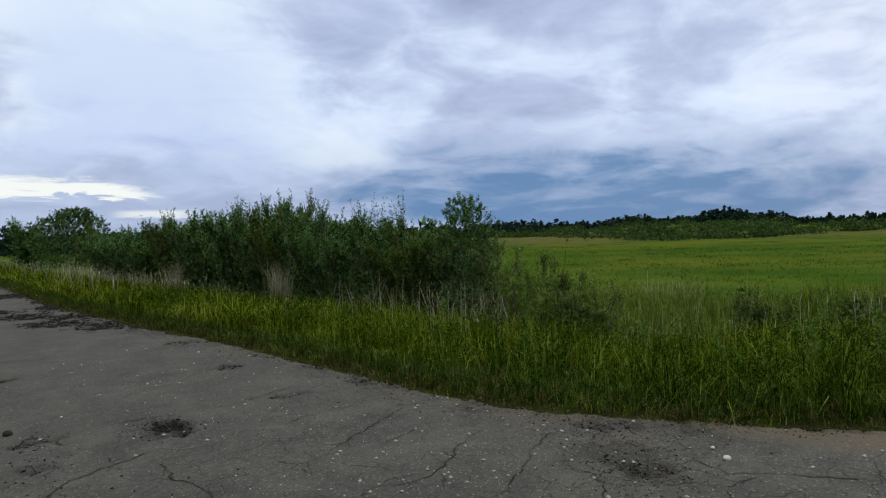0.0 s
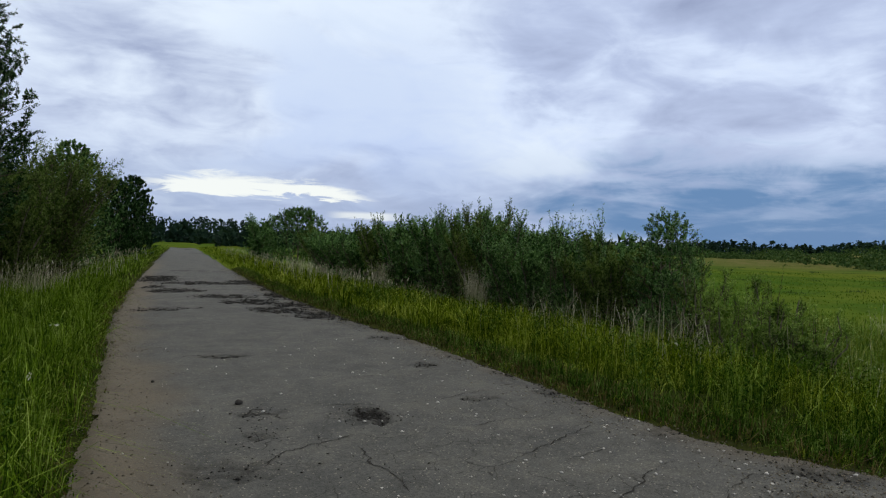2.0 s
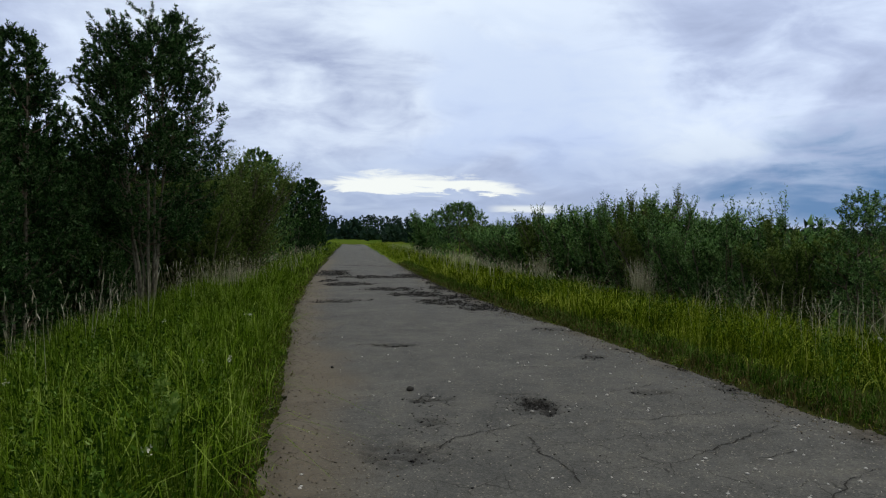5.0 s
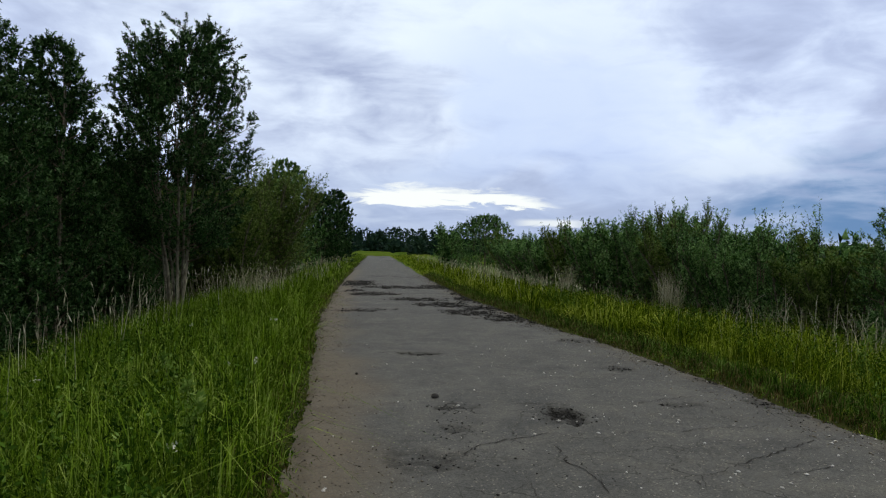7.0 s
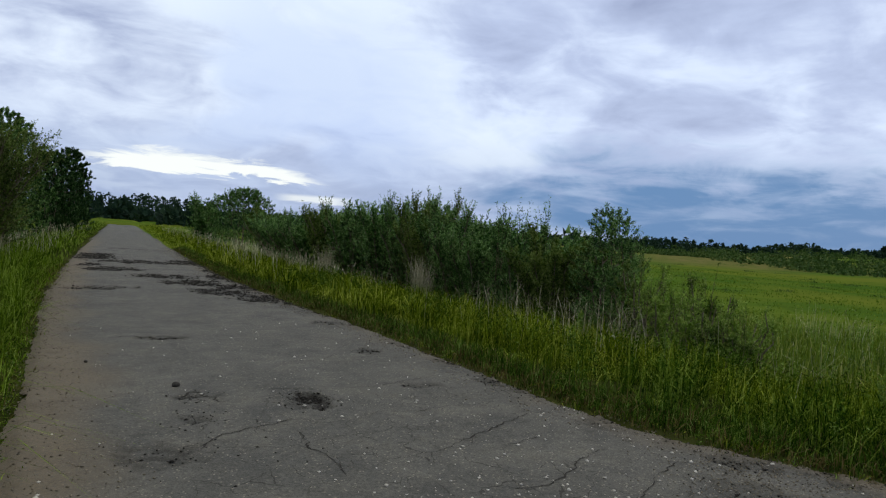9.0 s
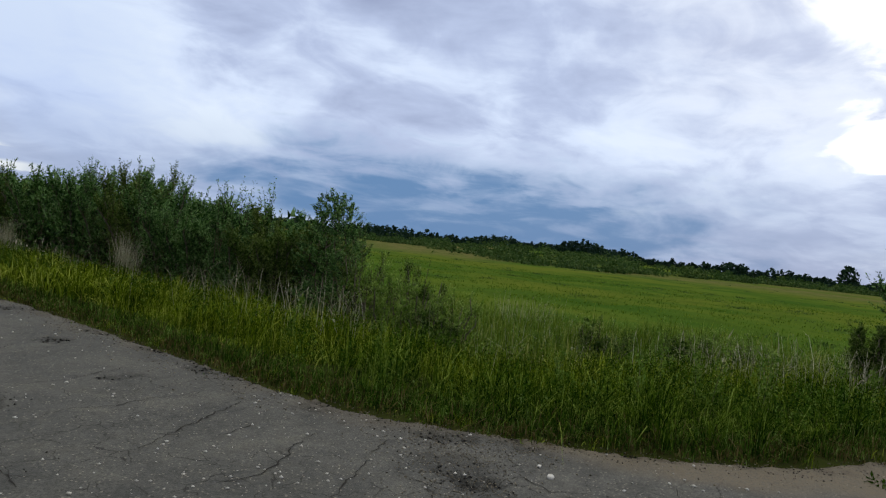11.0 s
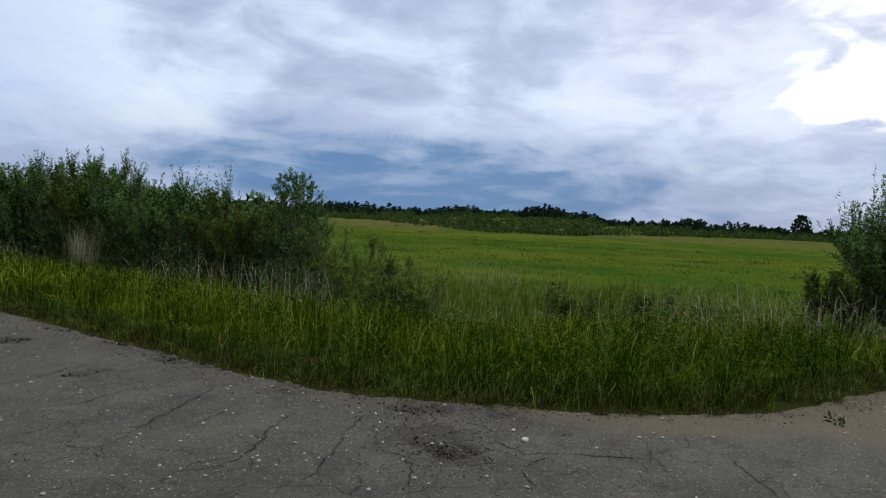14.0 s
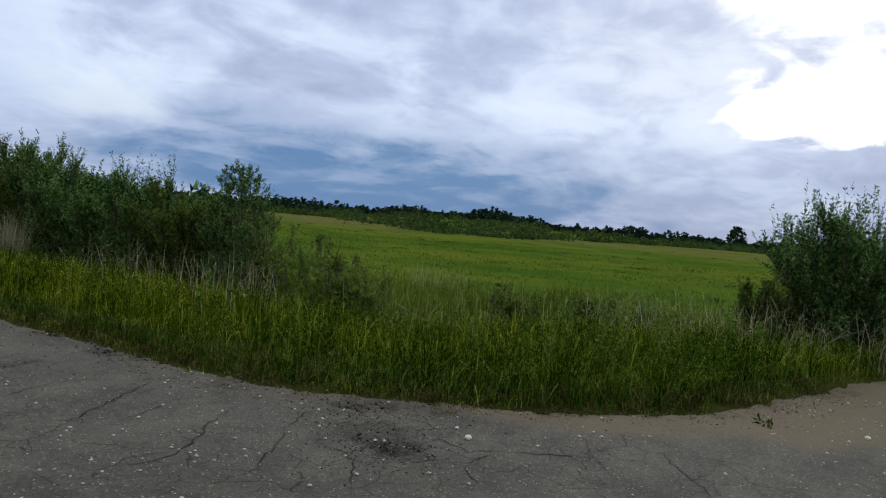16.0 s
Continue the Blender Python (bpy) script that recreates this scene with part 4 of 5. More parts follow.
tree("small_tree", "small rounded tree beside the road far off", 8.1, 54, 4.7, 3.0, 51, WILLOW, 7, 1500, 20, 0.11, 0.55, 0.10, 0.5, open_=0.6)
shrub("willow_bush", "bushy willow beside the small tree far along the road", 5.9, 60, 3.7, 2.4, 52, WILLOW, (), 7, 500, 22, 0.17)
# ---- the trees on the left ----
tree("willow_tree", "tall dark green willow with several pale stems", -4.2, 14.2, 6.5, 1.55, 61, WILLOW_SHADED, 8, 3300, 44, 0.056, 0.50, 0.27, 0.48, open_=0.85, shape=([0, 0.25, 0.42, 0.60, 0.80, 0.92, 1.0], [0.35, 0.55, 0.92, 1.0, 0.84, 0.56, 0.20]))
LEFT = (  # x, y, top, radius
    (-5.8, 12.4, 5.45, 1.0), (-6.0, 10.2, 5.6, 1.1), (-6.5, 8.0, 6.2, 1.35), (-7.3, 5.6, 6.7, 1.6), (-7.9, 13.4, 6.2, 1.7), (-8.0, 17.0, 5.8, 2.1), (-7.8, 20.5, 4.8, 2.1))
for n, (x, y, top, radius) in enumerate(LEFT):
    tree("willow_tree", "tall willow with dense narrow leaves in the dark thicket", x, y, top, radius, 62 + n, WILLOW_SHADED, 5, 1300 if n < 4 else 560, 38 if n < 4 else 32, 0.068 if n < 4 else 0.11, 0.42, 0.06, 0.45, group="willows of the thicket")
# rear trees, partly out of view, leafed densely to block sky light
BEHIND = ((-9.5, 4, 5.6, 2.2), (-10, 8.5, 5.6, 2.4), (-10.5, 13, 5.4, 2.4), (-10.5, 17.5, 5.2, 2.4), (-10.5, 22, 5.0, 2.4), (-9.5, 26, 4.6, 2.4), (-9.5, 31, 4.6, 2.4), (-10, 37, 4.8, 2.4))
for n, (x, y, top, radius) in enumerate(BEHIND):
    tree("willow_tree", "leafy willow deep in the dark thicket", x, y, top, radius, 262 + n, WILLOW_SHADED, 4, 520, 20, 0.30, 0.7, 0.0, 0.4, group="willows of the thicket")
# low bushes in the leaf that has shade in its colour
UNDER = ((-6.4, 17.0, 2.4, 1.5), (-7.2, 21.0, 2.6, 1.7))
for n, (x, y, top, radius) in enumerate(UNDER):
    shrub("willow_bush", "willow bush under the tall trees, leaves coloured as in shade", x, y, top, radius, 172 + n, WILLOW_SHADED, (), 7, 500, 40, 0.09, group="undergrowth of the thicket")
shrub("willow_bush", "rounded olive-green willow bush beside the verge", -5.1, 28.6, 4.9, 3.1, 71, OLIVE, ((-0.6, 0.2, 0.2), (0.3, -0.3, 0.1)), 20, 2200, 32, 0.098)
shrub("willow_bush", "broad olive-green willow bush between the verge and the thicket", -6.9, 26.2, 4.3, 2.6, 78, OLIVE, ((0.4, 0.2, 0.2),), 14, 1500, 32, 0.098)
shrub("willow_bush", "olive-green willow bush beside the verge", -5.3, 24.6, 3.5, 1.7, 77, OLIVE, (), 10, 1000, 36, 0.085)
tree("roadside_tree", "dark leafy tree beside the road", -6.6, 46, 7.7, 2.7, 74, WILLOW, 6, 1100, 44, 0.12, 0.6, 0.03, 0.5, group="roadside trees")
tree("roadside_tree", "dark leafy tree beside the road", -5.2, 57, 6.3, 2.0, 75, WILLOW_SHADED, 5, 700, 44, 0.13, 0.6, 0.03, 0.5, group="roadside trees")
tree("roadside_tree", "dark leafy tree beside the road", -4.5, 64, 7.2, 1.9, 76, WILLOW_SHADED, 5, 900, 44, 0.13, 0.6, 0.03, 0.5, group="roadside trees")
# ---- the bush by the side road ----
shrub("willow_bush", "grey-green willow bush with long upright shoots by the side road", 13.1, 0.75, 2.25, 1.45, 81, WILLOW, ((0.1, 0.62, 0.5), (0.0, 0.50, 0.42), (0.2, 0.05, 0.25), (0.0, -0.10, 0.55), (0.0, -0.35, 0.65), (0.1, -0.52, 0.6), (0.0, 0.95, 0.1)), 14, 1500, 44, 0.058)
shrub("willow_bush", "grey-green willow bush by the side road", 13.4, -1.4, 2.1, 1.4, 82, WILLOW, ((0.0, 0.4, 0.4), (0.0, 0.1, 0.3)), 12, 800, 42, 0.062)

shrub("willow_bush", "low leafy willow bush at the foot of the taller one", 12.6, 1.8, 1.05, 0.65, 83, OLIVE, (), 9, 420, 40, 0.052)


# ---- distance ----
def far_wood(name, label, places, mat, per, clump, category):
    """Many distant trees: each a tapering pile of leaf clumps on a stem. places: x, y, height, width, shape (0 round, 1 pointed)."""
    r = np.random.default_rng(9)
    V = []
    for x, y, high, wide, point in places:
        q = r.random(per) ** 1.15
        rad = wide * 0.5 * ((1 - point) * np.sqrt(np.clip(1 - np.clip(1.75 * q - 0.70, 0, 1.05) ** 2, 0.03, 1)) + point * (1.05 - q))
        a = r.random(per) * 2 * np.pi
        k = rad * np.sqrt(r.random(per))
        V.append(np.stack([x + k * np.cos(a), y + k * np.sin(a), q * high + float(ground_height(np.array([x]), np.array([y]))[0])], 1))
    P = np.concatenate(V)
    v, f = leaves(P, unit(r.normal(size=P.shape) + np.array([0, 0, 0.4])), clump * (0.6 + 0.8 * r.random(len(P))), 1.25, r)
    return tagged(ob_mesh(name, v, f, mat), label, category, kind="stuff")


def polar(az, dist):
    return math.sin(radians(az)) * dist, math.cos(radians(az)) * dist


def make_distance():
    r = np.random.default_rng(12)
    ridge_az = [-25, -12, -3, 2, 6, 12, 20, 30, 40, 44, 47, 50, 53.4, 55.5, 57, 58.5, 61, 63, 66, 69, 71, 74, 77, 79.5, 84, 100, 125]
    ridge_el = [1.0, 1.0, 1.3, 1.3, 0.7, 0.7, 0.7, 0.6, 0.5, 0.5, 0.45, 0.3, 0.75, 0.4, 0.45, 0.95, 1.0, 0.6, 0.15, 0.15, 0.4, 0.4, 0.45, 0.1, 0.4, 0.6, 0.6]
    trees = []
    for az in np.arange(-8, 96, 0.36):
        for row in range(2):
            dist = 320 + 35 * row + 25 * r.random()
            a = az + 0.36 * r.random()
            x, y = polar(a, dist)
            foot = float(ground_height(np.array([x]), np.array([y]))[0])
            rough = float(ripple(np.array([a]), np.array([3.0]), 1.5)[0])
            top = 1.6 + dist * math.tan(radians(float(np.interp(a, ridge_az, ridge_el)) + 0.10)) + 0.9 * r.normal() + 1.5 * rough - (0.0 if row else 1.2 * r.random())
            point = float(r.random() < 0.3)
            trees.append((x, y, max(2.2, top - foot), (3.5 if point else 5.0) + 3.5 * r.random(), point))
    for _ in range(120):
        x, y = polar(-9 + 24 * r.random(), 170 + 110 * r.random())
        trees.append((x, y, 2.0 + 2.5 * r.random(), 4 + 3 * r.random(), 0.0))
    far_wood("far_wood", "dark line of distant woodland behind the field", trees, FAR_LEAF, 120, 0.95, "woodland")
    scrub = []
    for _ in range(480):
        az = 40 + 45 * r.random()
        lo = np.interp(az, [40, 50, 56, 62, 70, 85], [235, 140, 112, 125, 175, 260])
        dist = lo + (300 - lo) * r.random() ** 1.4
        x, y = polar(az, dist)
        scrub.append((x, y, 0.45 + 2.3 * r.random() ** 3, 2.5 + 5.5 * r.random(), 0.0))
    far_wood("far_scrub", "low green scrub at the far side of the field", scrub, SCRUB_LEAF, 96, 0.42, "scrub")


make_distance()


# ---- dry grass and small things ----
def dry_clump(x, y, high, seed, n=150, spread=0.16, label="bleached dry grass clump in front of the bushes"):
    r = np.random.default_rng(seed)
    px, py = x + r.normal(size=n) * spread, y + r.normal(size=n) * spread
    ob = blades("dry_grass_clump", label, px, py, high * (0.6 + 0.5 * r.random(n)), 0.003 + 0.004 * r.random(n), STRAW, 0.30 if spread < 0.2 else 0.60, r, category="dry grass", curl=0.35)
    return tagged(ob, group="dry grass clumps")


for n, (x, y, high, count, spread) in enumerate(((6.75, 15.6, 1.55, 240, 0.11), (6.6, 23.8, 1.55, 200, 0.13), (6.9, 13.4, 1.2, 26, 0.35), (7.0, 12.0, 1.25, 34, 0.35), (7.1, 10.6, 1.25, 40, 0.4), (7.1, 9.2, 1.2, 46, 0.4), (7.3, 8.2, 1.1, 40, 0.35),
                                                  (8.1, 6.0, 1.1, 22, 0.35), (8.8, 5.1, 0.9, 20, 0.4), (10.4, 3.5, 1.05, 70, 0.3), (11.3, 2.4, 1.1, 90, 0.4), (11.7, 1.2, 1.0, 80, 0.4), (11.9, -0.3, 0.95, 60, 0.35),
                                                  (18.6, 12.8, 1.15, 60, 0.5), (17.4, 11.6, 1.0, 40, 0.45), (14.6, 8.2, 0.9, 36, 0.5), (16.2, 3.6, 0.95, 40, 0.5), (6.8, 18.0, 1.25, 40, 0.3), (6.7, 20.5, 1.25, 44, 0.35), (6.5, 27.0, 1.25, 80, 0.5), (6.3, 31.0, 1.25, 100, 0.6), (6.0, 36.0, 1.2, 130, 0.8), (-3.7, 19.5, 1.25, 130, 0.3), (-3.4, 22.0, 1.1, 90, 0.3))):
    dry_clump(x, y, high, 91 + n, int(1.3 * count), 1.2 * spread)


def seed_stalks(n, box, keep, high, label, seed, thick=1.0):
    """Thin flowering grass stalks, each with a slim tan head."""
    r = np.random.default_rng(seed)
    x, y = scatter(n, box, keep, r)
    n = len(x)
    z = ground_height(x, y)
    base = np.stack([x, y, z], 1)
    tip = base + np.stack([r.normal(size=n) * 0.10, r.normal(size=n) * 0.10, high * (0.7 + 0.45 * r.random(n))], 1)
    side = unit(np.cross(tip - base, r.normal(size=(n, 3)))) * 0.0028 * thick
    head = unit(unit(tip - base) + r.normal(size=(n, 3)) * 0.25) * (0.09 + 0.10 * r.random((n, 1)))
    wide = unit(np.cross(head, r.normal(size=(n, 3)))) * (0.004 + 0.005 * r.random((n, 1))) * thick
    v = np.stack([base - side, base + side, tip + side * 0.6, tip - side * 0.6, tip, tip + head * 0.4 + wide, tip + head, tip + head * 0.4 - wide], 1).reshape(-1, 3)
    k = np.arange(n)[:, None] * 8
    tagged(ob_mesh("seed_stalks", v, np.concatenate([k + [0, 1, 2, 3], k + [4, 5, 6, 7]]), STRAW), label, "grass", kind="stuff")


seed_stalks(1500, (-5.5, -1.6, 2.5, 24), lambda x, y: (edge_distance(x, y) > 1.6) * smooth(edge_distance(x, y), 1.4, 3.2) * 0.5, 0.95, "tan flowering grass stalks at the back of the verge", 5)
seed_stalks(1500, (3.5, 14, -2, 30), lambda x, y: (edge_distance(x, y) > 1.3) * (edge_distance(x, y) < 6) * 0.75 * smooth(ripple(x, y, 1.3, 9), 0.0, 0.7), 0.75, "tan flowering grass stalks over the verge", 6)


seed_stalks(1900, (2, 9, 20, 75), lambda x, y: (edge_distance(x, y) > 0.7) * (edge_distance(x, y) < 5) * np.clip(30 / y, 0, 1) * smooth(edge_distance(x, y) + ripple(x, y, 2.0, 3), 0.8, 2.5), 0.72, "pale tan flowering grass along the far verge", 7, 2.2)
seed_stalks(420, (-6, -2, 24, 70), lambda x, y: (edge_distance(x, y) > 0.9) * (edge_distance(x, y) < 4) * np.clip(30 / y, 0, 1), 0.70, "pale tan flowering grass along the far verge under the trees", 8, 2.2)


def weeds(n, box, keep, high, leaf, mat, label, seed, per=22):
    """Upright broad-leaved weeds: leaves in whorls up a stalk."""
    r = np.random.default_rng(seed)
    x, y = scatter(n, box, keep, r)
    n = len(x)
    base = np.stack([x, y, ground_height(x, y)], 1)
    way = unit(np.stack([r.normal(size=n) * 0.15, r.normal(size=n) * 0.15, np.ones(n)], 1))
    lv, lf, tv, tf, tip_light = shoots_to_leaves(base, way, high * (0.6 + 0.6 * r.random(n)), per, leaf, 0.42, r, 0.2, 1.3)
    tagged(ob_mesh("weeds", lv, lf, mat), label, "weeds", kind="stuff")


weeds(9000, (4.5, 14, -2.5, 8), lambda x, y: (edge_distance(x, y) > 0.3) * (edge_distance(x, y) < 4.2) * smooth(ripple(x, y, 1.0, 6) + 0.35 * smooth(x, 6, 9), -0.25, 0.35) * smooth(10.6 - x, 0, 1.5), 0.48, 0.036, HERB, "leafy green weeds in the corner of the verge", 31, 20)
weeds(2600, (3.8, 9, 6, 22), lambda x, y: (edge_distance(x, y) > 1.2) * (edge_distance(x, y) < 4.5) * smooth(ripple(x, y, 1.1, 8), 0.0, 0.5), 0.5, 0.040, HERB, "leafy weeds along the verge", 32)
weeds(2200, (-4, -0.8, 2.5, 14), lambda x, y: (edge_distance(x, y) > 0.35) * (edge_distance(x, y) < 3) * smooth(ripple(x, y, 0.8, 3), 0.0, 0.5), 0.5, 0.042, HERB, "leafy weeds in the lush verge", 33)
weeds(2200, (8, 26, -2, 22), lambda x, y: (edge_distance(x, y) > 4) * smooth(27 - x - 0.5 * y, 0, 5) * smooth(ripple(x, y, 1.6, 4), -0.1, 0.5), 0.75, 0.055, PALE, "tall weeds at the edge of the field", 34)

weeds(5200, (3.5, 12, -1.5, 12), lambda x, y: (edge_distance(x, y) > -0.04) * (edge_distance(x, y) < 1.0) * smooth(ripple(x, y, 0.5, 6), -0.5, 0.3), 0.13, 0.026, HERB, "low leafy herbs at the edge of the paving", 36, 14)
weeds(1200, (-2.0, -0.5, 2.5, 11), lambda x, y: (edge_distance(x, y) > -0.02) * (edge_distance(x, y) < 0.4) * 0.8, 0.10, 0.024, HERB, "low leafy herbs at the edge of the road", 37, 12)
# fills the black under the trees; the shade is in the leaf colour
weeds(500, (-11, -6.0, 1.5, 24), lambda x, y: x * 0 + 1, 0.9, 0.10, WILLOW_SHADED, "added undergrowth, leaves coloured as in the shade beneath the trees", 38, 14)


def tall_weed(x, y, high, seed):
    """One upright weed: a stalk with side shoots and small pale leaves."""
    r = np.random.default_rng(seed)
    thing = new("tall_weed")
    z0 = float(ground_height(np.array([x]), np.array([y]))[0]) - 0.02
    thing.location = (x, y, z0)
    q = np.linspace(0, 1, 6)
    c = np.stack([0.06 * q * q * r.normal() + 0 * q, 0.06 * q * q * r.normal() + 0 * q, high * q], 1)
    v, f = tube(c, 0.006 * (1 - 0.8 * q) + 0.001, 5)
    ob_mesh("stalk", v, f, STEM, thing, True)
    n = 26
    u = 0.15 + 0.85 * r.random(n)
    base = np.stack([np.interp(u, q, c[:, j]) for j in range(3)], 1)
    a = r.random(n) * 2 * np.pi
    way = unit(np.stack([np.cos(a), np.sin(a), 0.9 + 0.8 * u], 1))
    lv, lf, tv, tf, tip_light = shoots_to_leaves(base, way, high * (0.30 - 0.20 * u) * (0.7 + 0.6 * r.random(n)), 10, 0.046, 0.42, r, 0.1, 0.9)
    ob_mesh("leaves", lv, lf, PALE, thing)
    return tagged(thing, "tall pale-leaved weed standing up out of the verge", "weed", "tall weeds in the verge")


for n, (x, y, high) in enumerate(((7.6, 2.6, 0.85), (7.9, 2.9, 0.75), (8.4, 2.3, 0.8), (8.9, 2.5, 0.7), (7.2, 3.3, 0.7), (9.6, 1.7, 0.7), (-1.25, 4.3, 0.6), (-1.45, 5.0, 0.55), (-1.9, 6.2, 0.6), (6.7, 4.0, 0.65), (10.1, 1.5, 0.65), (8.3, 3.5, 0.8), (6.4, 6.6, 0.7), (6.0, 8.1, 0.7))):
    tall_weed(x, y, high, 400 + n)

# ---- wear of the paving ----
CRACKS = (
    ((1.86, 5.43), (2.05, 5.55), (2.54, 5.55), (2.86, 5.61), (3.34, 5.73)),
    ((2.15, 4.47), (2.28, 4.50), (2.50, 4.66), (2.92, 4.92), (3.47, 5.24)),
    ((2.65, 4.38), (2.86, 4.46), (3.28, 4.64)),
    ((2.30, 3.63), (2.58, 3.64), (2.94, 3.84), (3.09, 3.99), (3.55, 4.17)),
    ((2.47, 3.09), (2.84, 3.16), (3.10, 3.31), (3.67, 3.69), (3.83, 3.79), (4.02, 3.76)),
    ((3.36, 3.10), (3.43, 2.98), (3.44, 2.87), (3.68, 2.97)),
    ((3.44, 2.87), (3.16, 2.67), (2.95, 2.50)),
    ((3.52, 2.77), (3.77, 2.68), (4.10, 2.66), (4.09, 2.39), (4.43, 2.04), (4.69, 1.70)),
    ((3.57, 2.62), (3.80, 2.34), (3.85, 2.24), (4.17, 2.22)),
    ((3.86, 2.23), (3.64, 2.05), (3.50, 1.98)),
    ((5.05, 1.92), (4.74, 1.71), (4.35, 1.39)),
    ((5.22, 1.37), (4.96, 1.15), (4.54, 0.81)),
    ((5.64, -0.32), (5.30, -0.62)),
    ((-0.20, 9.62), (0.10, 9.80), (0.40, 9.66), (0.67, 9.63)),
    ((0.40, 6.32), (0.62, 6.57), (0.73, 6.36), (0.80, 6.14), (0.94, 6.18)),
    ((1.18, 6.56), (1.34, 6.57), (1.62, 6.59)),
    ((2.01, 6.46), (2.44, 6.53), (3.10, 6.85), (3.21, 6.67)),
    ((3.08, 6.31), (3.06, 6.03), (3.14, 5.82)),
    ((1.27, 5.24), (1.26, 4.89), (1.37, 4.10)),
    ((1.80, 7.95), (2.13, 7.96), (2.59, 8.35)),
    ((0.45, 4.84), (0.70, 5.22), (0.88, 5.29), (1.38, 5.52)))


def crack(points, seed, wide=1.0):
    """A ragged dark crack that follows the paving."""
    r = np.random.default_rng(seed)
    p = np.array(points)
    run = np.concatenate([[0], np.cumsum(np.linalg.norm(np.diff(p, axis=0), axis=1))])
    s = np.arange(0, run[-1], 0.035)
    c = np.stack([np.interp(s, run, p[:, 0]), np.interp(s, run, p[:, 1])], 1)
    c += np.stack([ripple(s, s * 0 + seed, 0.07), ripple(s, s * 0 - seed, 0.06)], 1) * 0.022 + r.normal(size=c.shape) * 0.006
    c += np.stack([ripple(s, s * 0 + 3 * seed, 0.22, 4), ripple(s, s * 0 - 3 * seed, 0.26, 6)], 1) * 0.035
    t = unit(np.gradient(c, axis=0))
    w = (0.0008 + 0.0050 * r.random(len(s)) ** 3 + 0.0026 * np.clip(0.7 + ripple(s, s * 0, 0.22, seed), 0, 2))[:, None] * np.clip(np.minimum(s, run[-1] - s) / 0.12, 0.15, 1)[:, None]
    n = np.stack([-t[:, 1], t[:, 0]], 1) * w
    xy = np.stack([c - n * wide, c + n * wide], 1).reshape(-1, 2)
    v = np.column_stack([xy, road_form(xy[:, 0], xy[:, 1])[0] + 0.004])
    k = np.arange(len(s) - 1)[:, None] * 2
    return ob_mesh("crack", v, k + np.array([[0, 2, 3, 1]]), CRACK, ROAD)


for n, line in enumerate(CRACKS):
    crack(line, n + 1, 2.0 if n in (13, 14) else 1.0)


def stones(name, label, x, y, size, mat, sink, r, parent=None):
    """Small angular stones lying in the surface, six corners each."""
    n = len(x)
    z = road_form(x, y)[0] + size * sink
    axes = np.array([[1, 0, 0], [0, 1, 0], [-1, 0, 0], [0, -1, 0], [0, 0, 1], [0, 0, -1]], float)
    a = r.random(n) * np.pi
    c, s = np.cos(a), np.sin(a)
    v = axes[None] * (0.6 + 0.6 * r.random((n, 6, 1))) * size[:, None, None] * np.array([1, 0.8, 0.5])
    v = np.stack([v[..., 0] * c[:, None] - v[..., 1] * s[:, None], v[..., 0] * s[:, None] + v[..., 1] * c[:, None], v[..., 2]], -1) + np.stack([x, y, z], 1)[:, None]
    f = np.array([[0, 1, 4], [1, 2, 4], [2, 3, 4], [3, 0, 4], [1, 0, 5], [2, 1, 5], [3, 2, 5], [0, 3, 5]])
    return tagged(ob_mesh(name, v.reshape(-1, 3), (np.arange(n)[:, None, None] * 6 + f).reshape(-1, 3), mat, parent), label, "stones", kind="stuff")


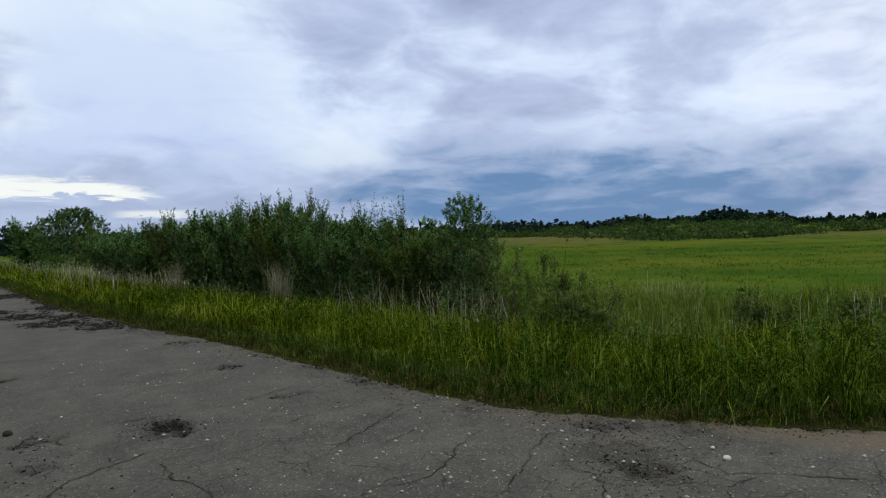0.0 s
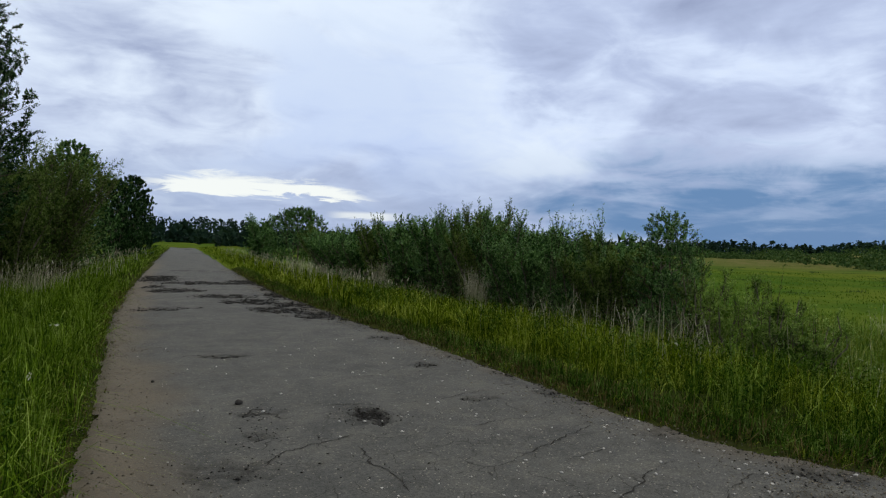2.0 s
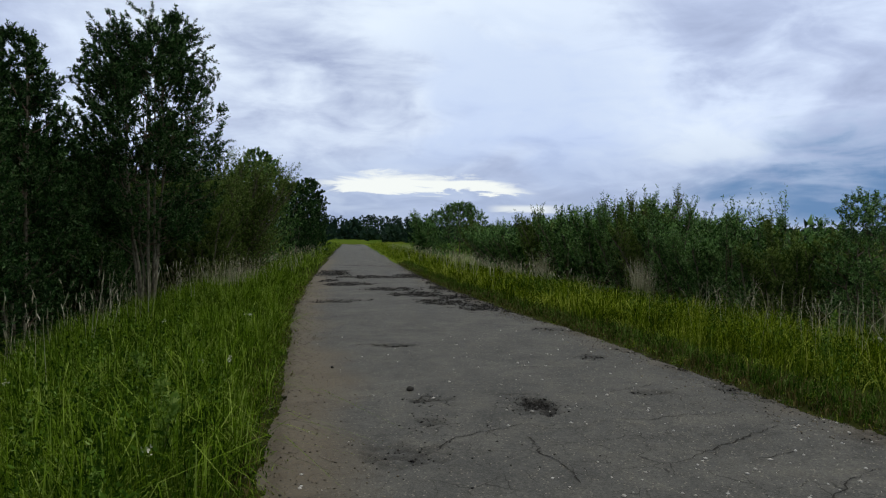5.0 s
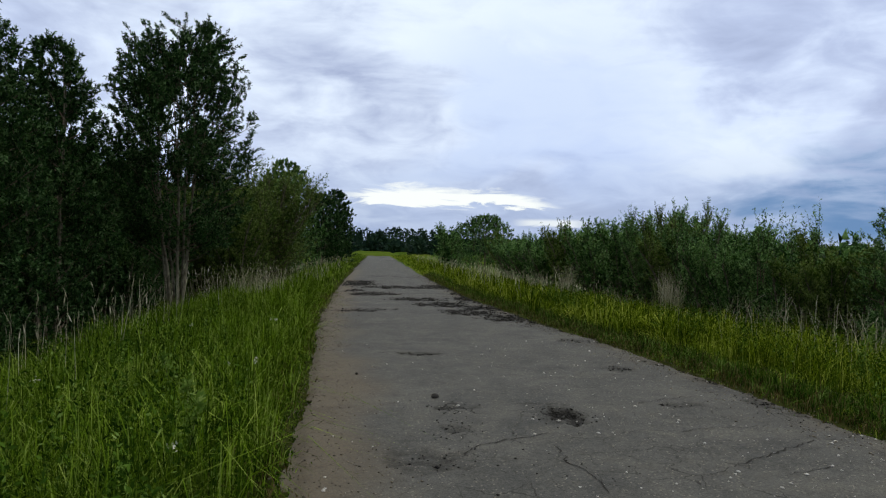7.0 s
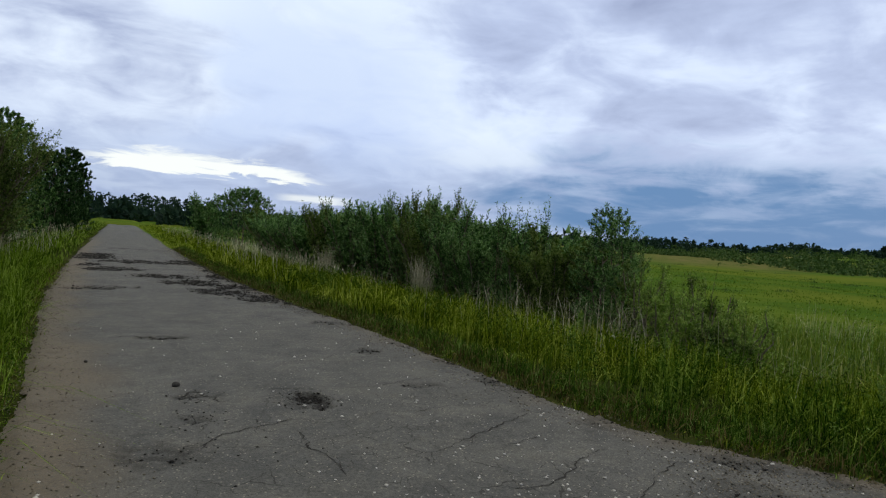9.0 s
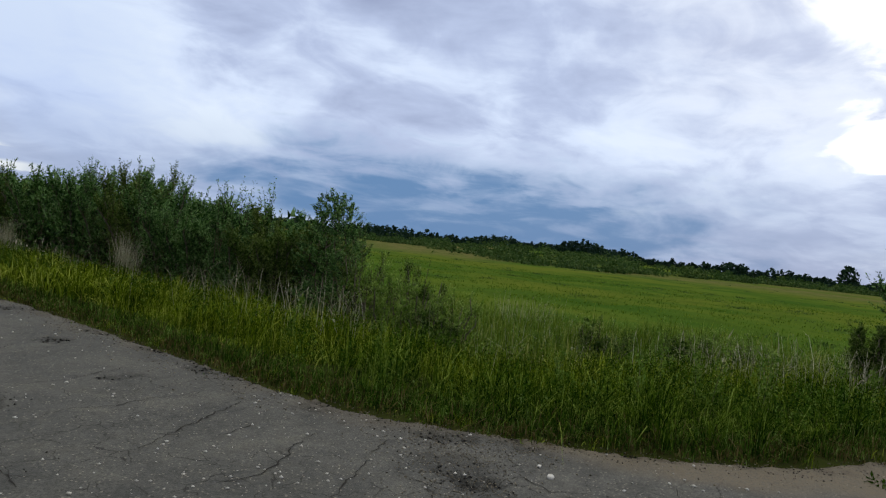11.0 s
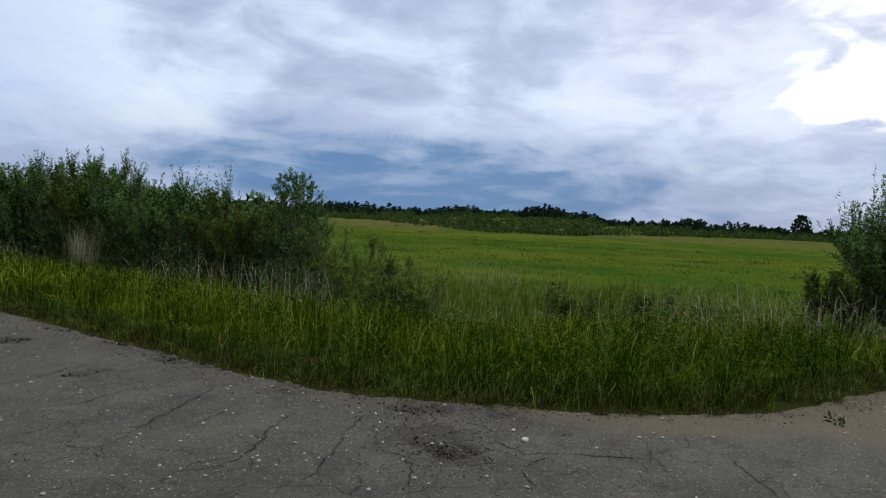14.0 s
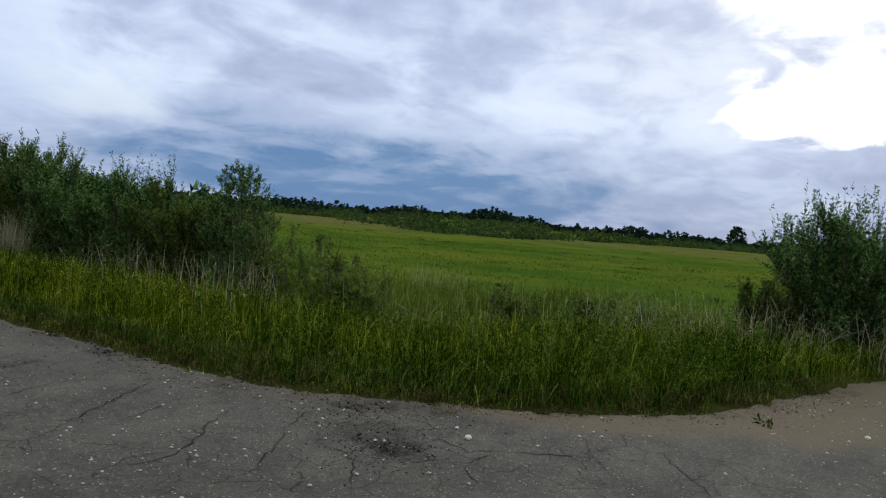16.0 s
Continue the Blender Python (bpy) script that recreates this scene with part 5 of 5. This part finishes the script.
def make_stones():
    r = np.random.default_rng(17)
    x, y = scatter(18000, (-1, 9, -2, 11), lambda x, y: (edge_distance(x, y) < -0.1) * (0.12 + 0.25 * smooth(x, 0.6, 2.5)) * (1 - 0.75 * smooth(y, 4.5, 7.5)) * clumped(x, y, 0.9, 2), r)
    stones("pebbles", "pale pebbles and chips showing in the worn asphalt", x, y, 0.005 + 0.019 * r.random(len(x)) ** 2.5, PEBBLE, 0.25, r)
    x, y = scatter(90000, (-2.5, 6, 1, 30), lambda x, y: (edge_distance(x, y) < 0.05) * smooth(road_form(x, y)[1], 0.3, 0.7), r)
    stones("rubble", "dark broken asphalt crumbs in potholes and along the edges", x, y, 0.006 + 0.016 * r.random(len(x)) ** 2 + 0.0008 * y, RUBBLE, 0.4, r)
    cx, cy, n = [], [], 0
    for px, py, wide, n in ((1.62, 6.20, 0.09, 420), (1.55, 6.10, 0.17, 110), (0.62, 6.40, 0.18, 60), (0.60, 5.70, 0.14, 40), (0.35, 4.90, 0.24, 45), (1.0, 4.6, 0.4, 40), (3.80, 2.80, 0.16, 90), (4.0, 3.1, 0.35, 70), (4.4, 3.6, 0.30, 60)):
        cx.append(px + wide * r.normal(size=n)), cy.append(py + wide * r.normal(size=n))
    x, y = np.concatenate(cx), np.concatenate(cy)
    stones("rubble", "black crumbs of asphalt strewn round the potholes", x, y, 0.005 + 0.010 * r.random(len(x)) ** 2, RUBBLE, 0.35, r)
    for line, first, last, n in ((RIGHT_EDGE, 4, 18, 17000), (LEFT_EDGE, 3, 9, 9000)):
        x, y = along_edge(n, line, first, last, -0.95, 0.16, r)
        ok = r.random(n) < smooth(edge_distance(x, y) + 0.30 * ripple(x, y, 0.5, 2), -0.85, 0.0)
        x, y = x[ok], y[ok]
        stones("gravel", "grey and brown gravel shed along the edge of the paving", x, y, 0.004 + 0.012 * r.random(len(x)) ** 2.5, GRIT, 0.3, r)


    px, py = np.repeat([3.95, 4.3, 4.7, 3.6], 420), np.repeat([3.15, 3.6, 3.0, 2.75], 420)
    x, y = px + 0.26 * r.normal(size=len(px)), py + 0.24 * r.normal(size=len(px))
    x, y = x[edge_distance(x, y) < 0.05], y[edge_distance(x, y) < 0.05]
    stones("gravel", "brown and grey gravel in the broken patch at the corner", x, y, 0.004 + 0.009 * r.random(len(x)) ** 1.5, GRIT, 0.3, r)
    x, y = along_edge(9500, RIGHT_EDGE, 4, 18, -0.70, 0.22, r)
    d = edge_distance(x, y)
    ok = r.random(len(x)) < smooth(d + 0.35 * ripple(x, y, 0.6, 5) + 0.15 * ripple(x, y, 0.15, 2), -0.50, 0.05)
    x, y = x[ok], y[ok]
    stones("rubble", "dark crumbs of asphalt fringing the broken edge of the road", x, y, 0.004 + 0.010 * r.random(len(x)) ** 2, RUBBLE, 0.35, r)


make_stones()


def lone_stone(name, label, x, y, size, mat, seed):
    """One rounded, uneven stone."""
    bm = bmesh.new()
    bmesh.ops.create_icosphere(bm, subdivisions=2, radius=1)
    r = random.Random(seed)
    for v in bm.verts:
        v.co *= 1 + 0.18 * (noise.noise(v.co * 1.7 + Vector((seed, 0, 0))))
        v.co = Vector((v.co.x * size, v.co.y * size * 0.8, v.co.z * size * 0.6))
    me = bpy.data.meshes.new(name)
    bm.to_mesh(me)
    bm.free()
    me.materials.append(mat)
    ob = new(name, me)
    z = float(road_form(np.array([x]), np.array([y]))[0][0])
    ob.matrix_world = pose(x, y, z + size * 0.38, 0, 0, r.random() * 180)
    return tagged(ob, label, "stone")


lone_stone("stone", "pale rounded stone lying on the asphalt", 4.31, 2.53, 0.032, PEBBLE, 1)
lone_stone("stone", "small pale stone lying on the asphalt", 4.45, 2.72, 0.018, PEBBLE, 2)
lone_stone("stone", "pale stone at the mouth of the side road", 7.1, 0.1, 0.03, PEBBLE, 3)
lone_stone("asphalt_lump", "loose dark lump of broken asphalt on the road", 0.48, 6.84, 0.045, RUBBLE, 4)
lone_stone("asphalt_lump", "small dark lump of broken asphalt on the road", -0.35, 8.1, 0.025, RUBBLE, 5)
weeds(9, (6.70, 6.92, 0.84, 0.96), lambda x, y: x * 0 + 1, 0.06, 0.05, HERB, "flat yellow-green weed growing out of the asphalt", 35, 16)


def dead_branch(points, radius, label):
    """A bare bent branch with a few side twigs."""
    thing = new("dead_branch")
    p = np.array(points, float)
    thing.location = p[0]
    q = np.linspace(0, 1, 9)
    run = np.linspace(0, 1, len(p))
    c = np.stack([np.interp(q, run, p[:, k] - p[0, k]) for k in range(3)], 1)
    c[1:-1] = (c[:-2] + 2 * c[1:-1] + c[2:]) / 4
    v, f = tube(c, radius * (1 - 0.8 * q))
    ob_mesh("branch", v, f, DEAD, thing, True)
    r = np.random.default_rng(int(abs(p[0, 0]) * 100))
    for k in (3, 4, 5, 6, 7):
        end = c[k] + r.normal(size=3) * 0.16 + np.array([0, 0, 0.06])
        v, f = tube(np.stack([c[k], (c[k] + end) / 2 + r.normal(size=3) * 0.02, end]), [radius * 0.4, radius * 0.3, radius * 0.1], 4)
        ob_mesh("twig", v, f, DEAD, thing, True)
    return tagged(thing, label, "branch", "dead branches by the bush")


DEAD = bark_material("dead_wood", (0.14, 0.12, 0.085), (0.30, 0.265, 0.20))
dead_branch(((11.4, 0.1, -0.35), (11.35, 0.15, 0.3), (11.3, -0.1, 0.7), (11.4, -0.5, 0.95)), 0.014, "bare grey dead branch arching up in front of the bush")
dead_branch(((11.3, 1.9, -0.4), (11.25, 2.0, 0.1), (11.3, 1.7, 0.45), (11.4, 1.3, 0.75)), 0.012, "bare dead branch leaning in the weeds by the bush")
dead_branch(((11.5, 1.0, -0.4), (11.3, 0.9, 0.1), (11.2, 0.7, 0.4), (11.25, 0.35, 0.55)), 0.011, "bare dead branch leaning in the weeds by the bush")


def blossoms(n, box, keep, high, label, seed):
    """White flower heads, each a loose cluster on a thin stalk."""
    r = np.random.default_rng(seed)
    x, y = scatter(n, box, keep, r)
    n = len(x)
    top = np.stack([x, y, ground_height(x, y) + high * (0.75 + 0.4 * r.random(n))], 1)
    P = (top[:, None] + r.normal(size=(n, 9, 3)) * np.array([0.016, 0.016, 0.009])).reshape(-1, 3)
    lv, lf = leaves(P, unit(r.normal(size=P.shape)), np.full(len(P), 0.016), 0.9, r)
    tagged(ob_mesh("flower_heads", lv, lf, BLOSSOM), label, "flowers", kind="stuff")
    blades("flower_stalks", "thin green stalks under the white flowers", x, y, top[:, 2] - ground_height(x, y), np.full(n, 0.005), GRASS_DEEP, 0.02, r, category="flowers")


blossoms(14, (-3.2, -0.9, 3, 9), lambda x, y: (edge_distance(x, y) > 0.25) * 0.6, 0.55, "small white flower heads in the lush verge", 51)
blossoms(14, (5, 12, 0, 9), lambda x, y: (edge_distance(x, y) > 0.8) * (edge_distance(x, y) < 5) * 0.5, 0.6, "small white flower heads in the verge", 52)
x, y = polar(79.2, 300)
far_wood("far_tree", "single dark tree at the far corner of the field", [(x, y, 9.0, 8.0, 0.0)], FAR_LEAF, 500, 1.0, "tree")
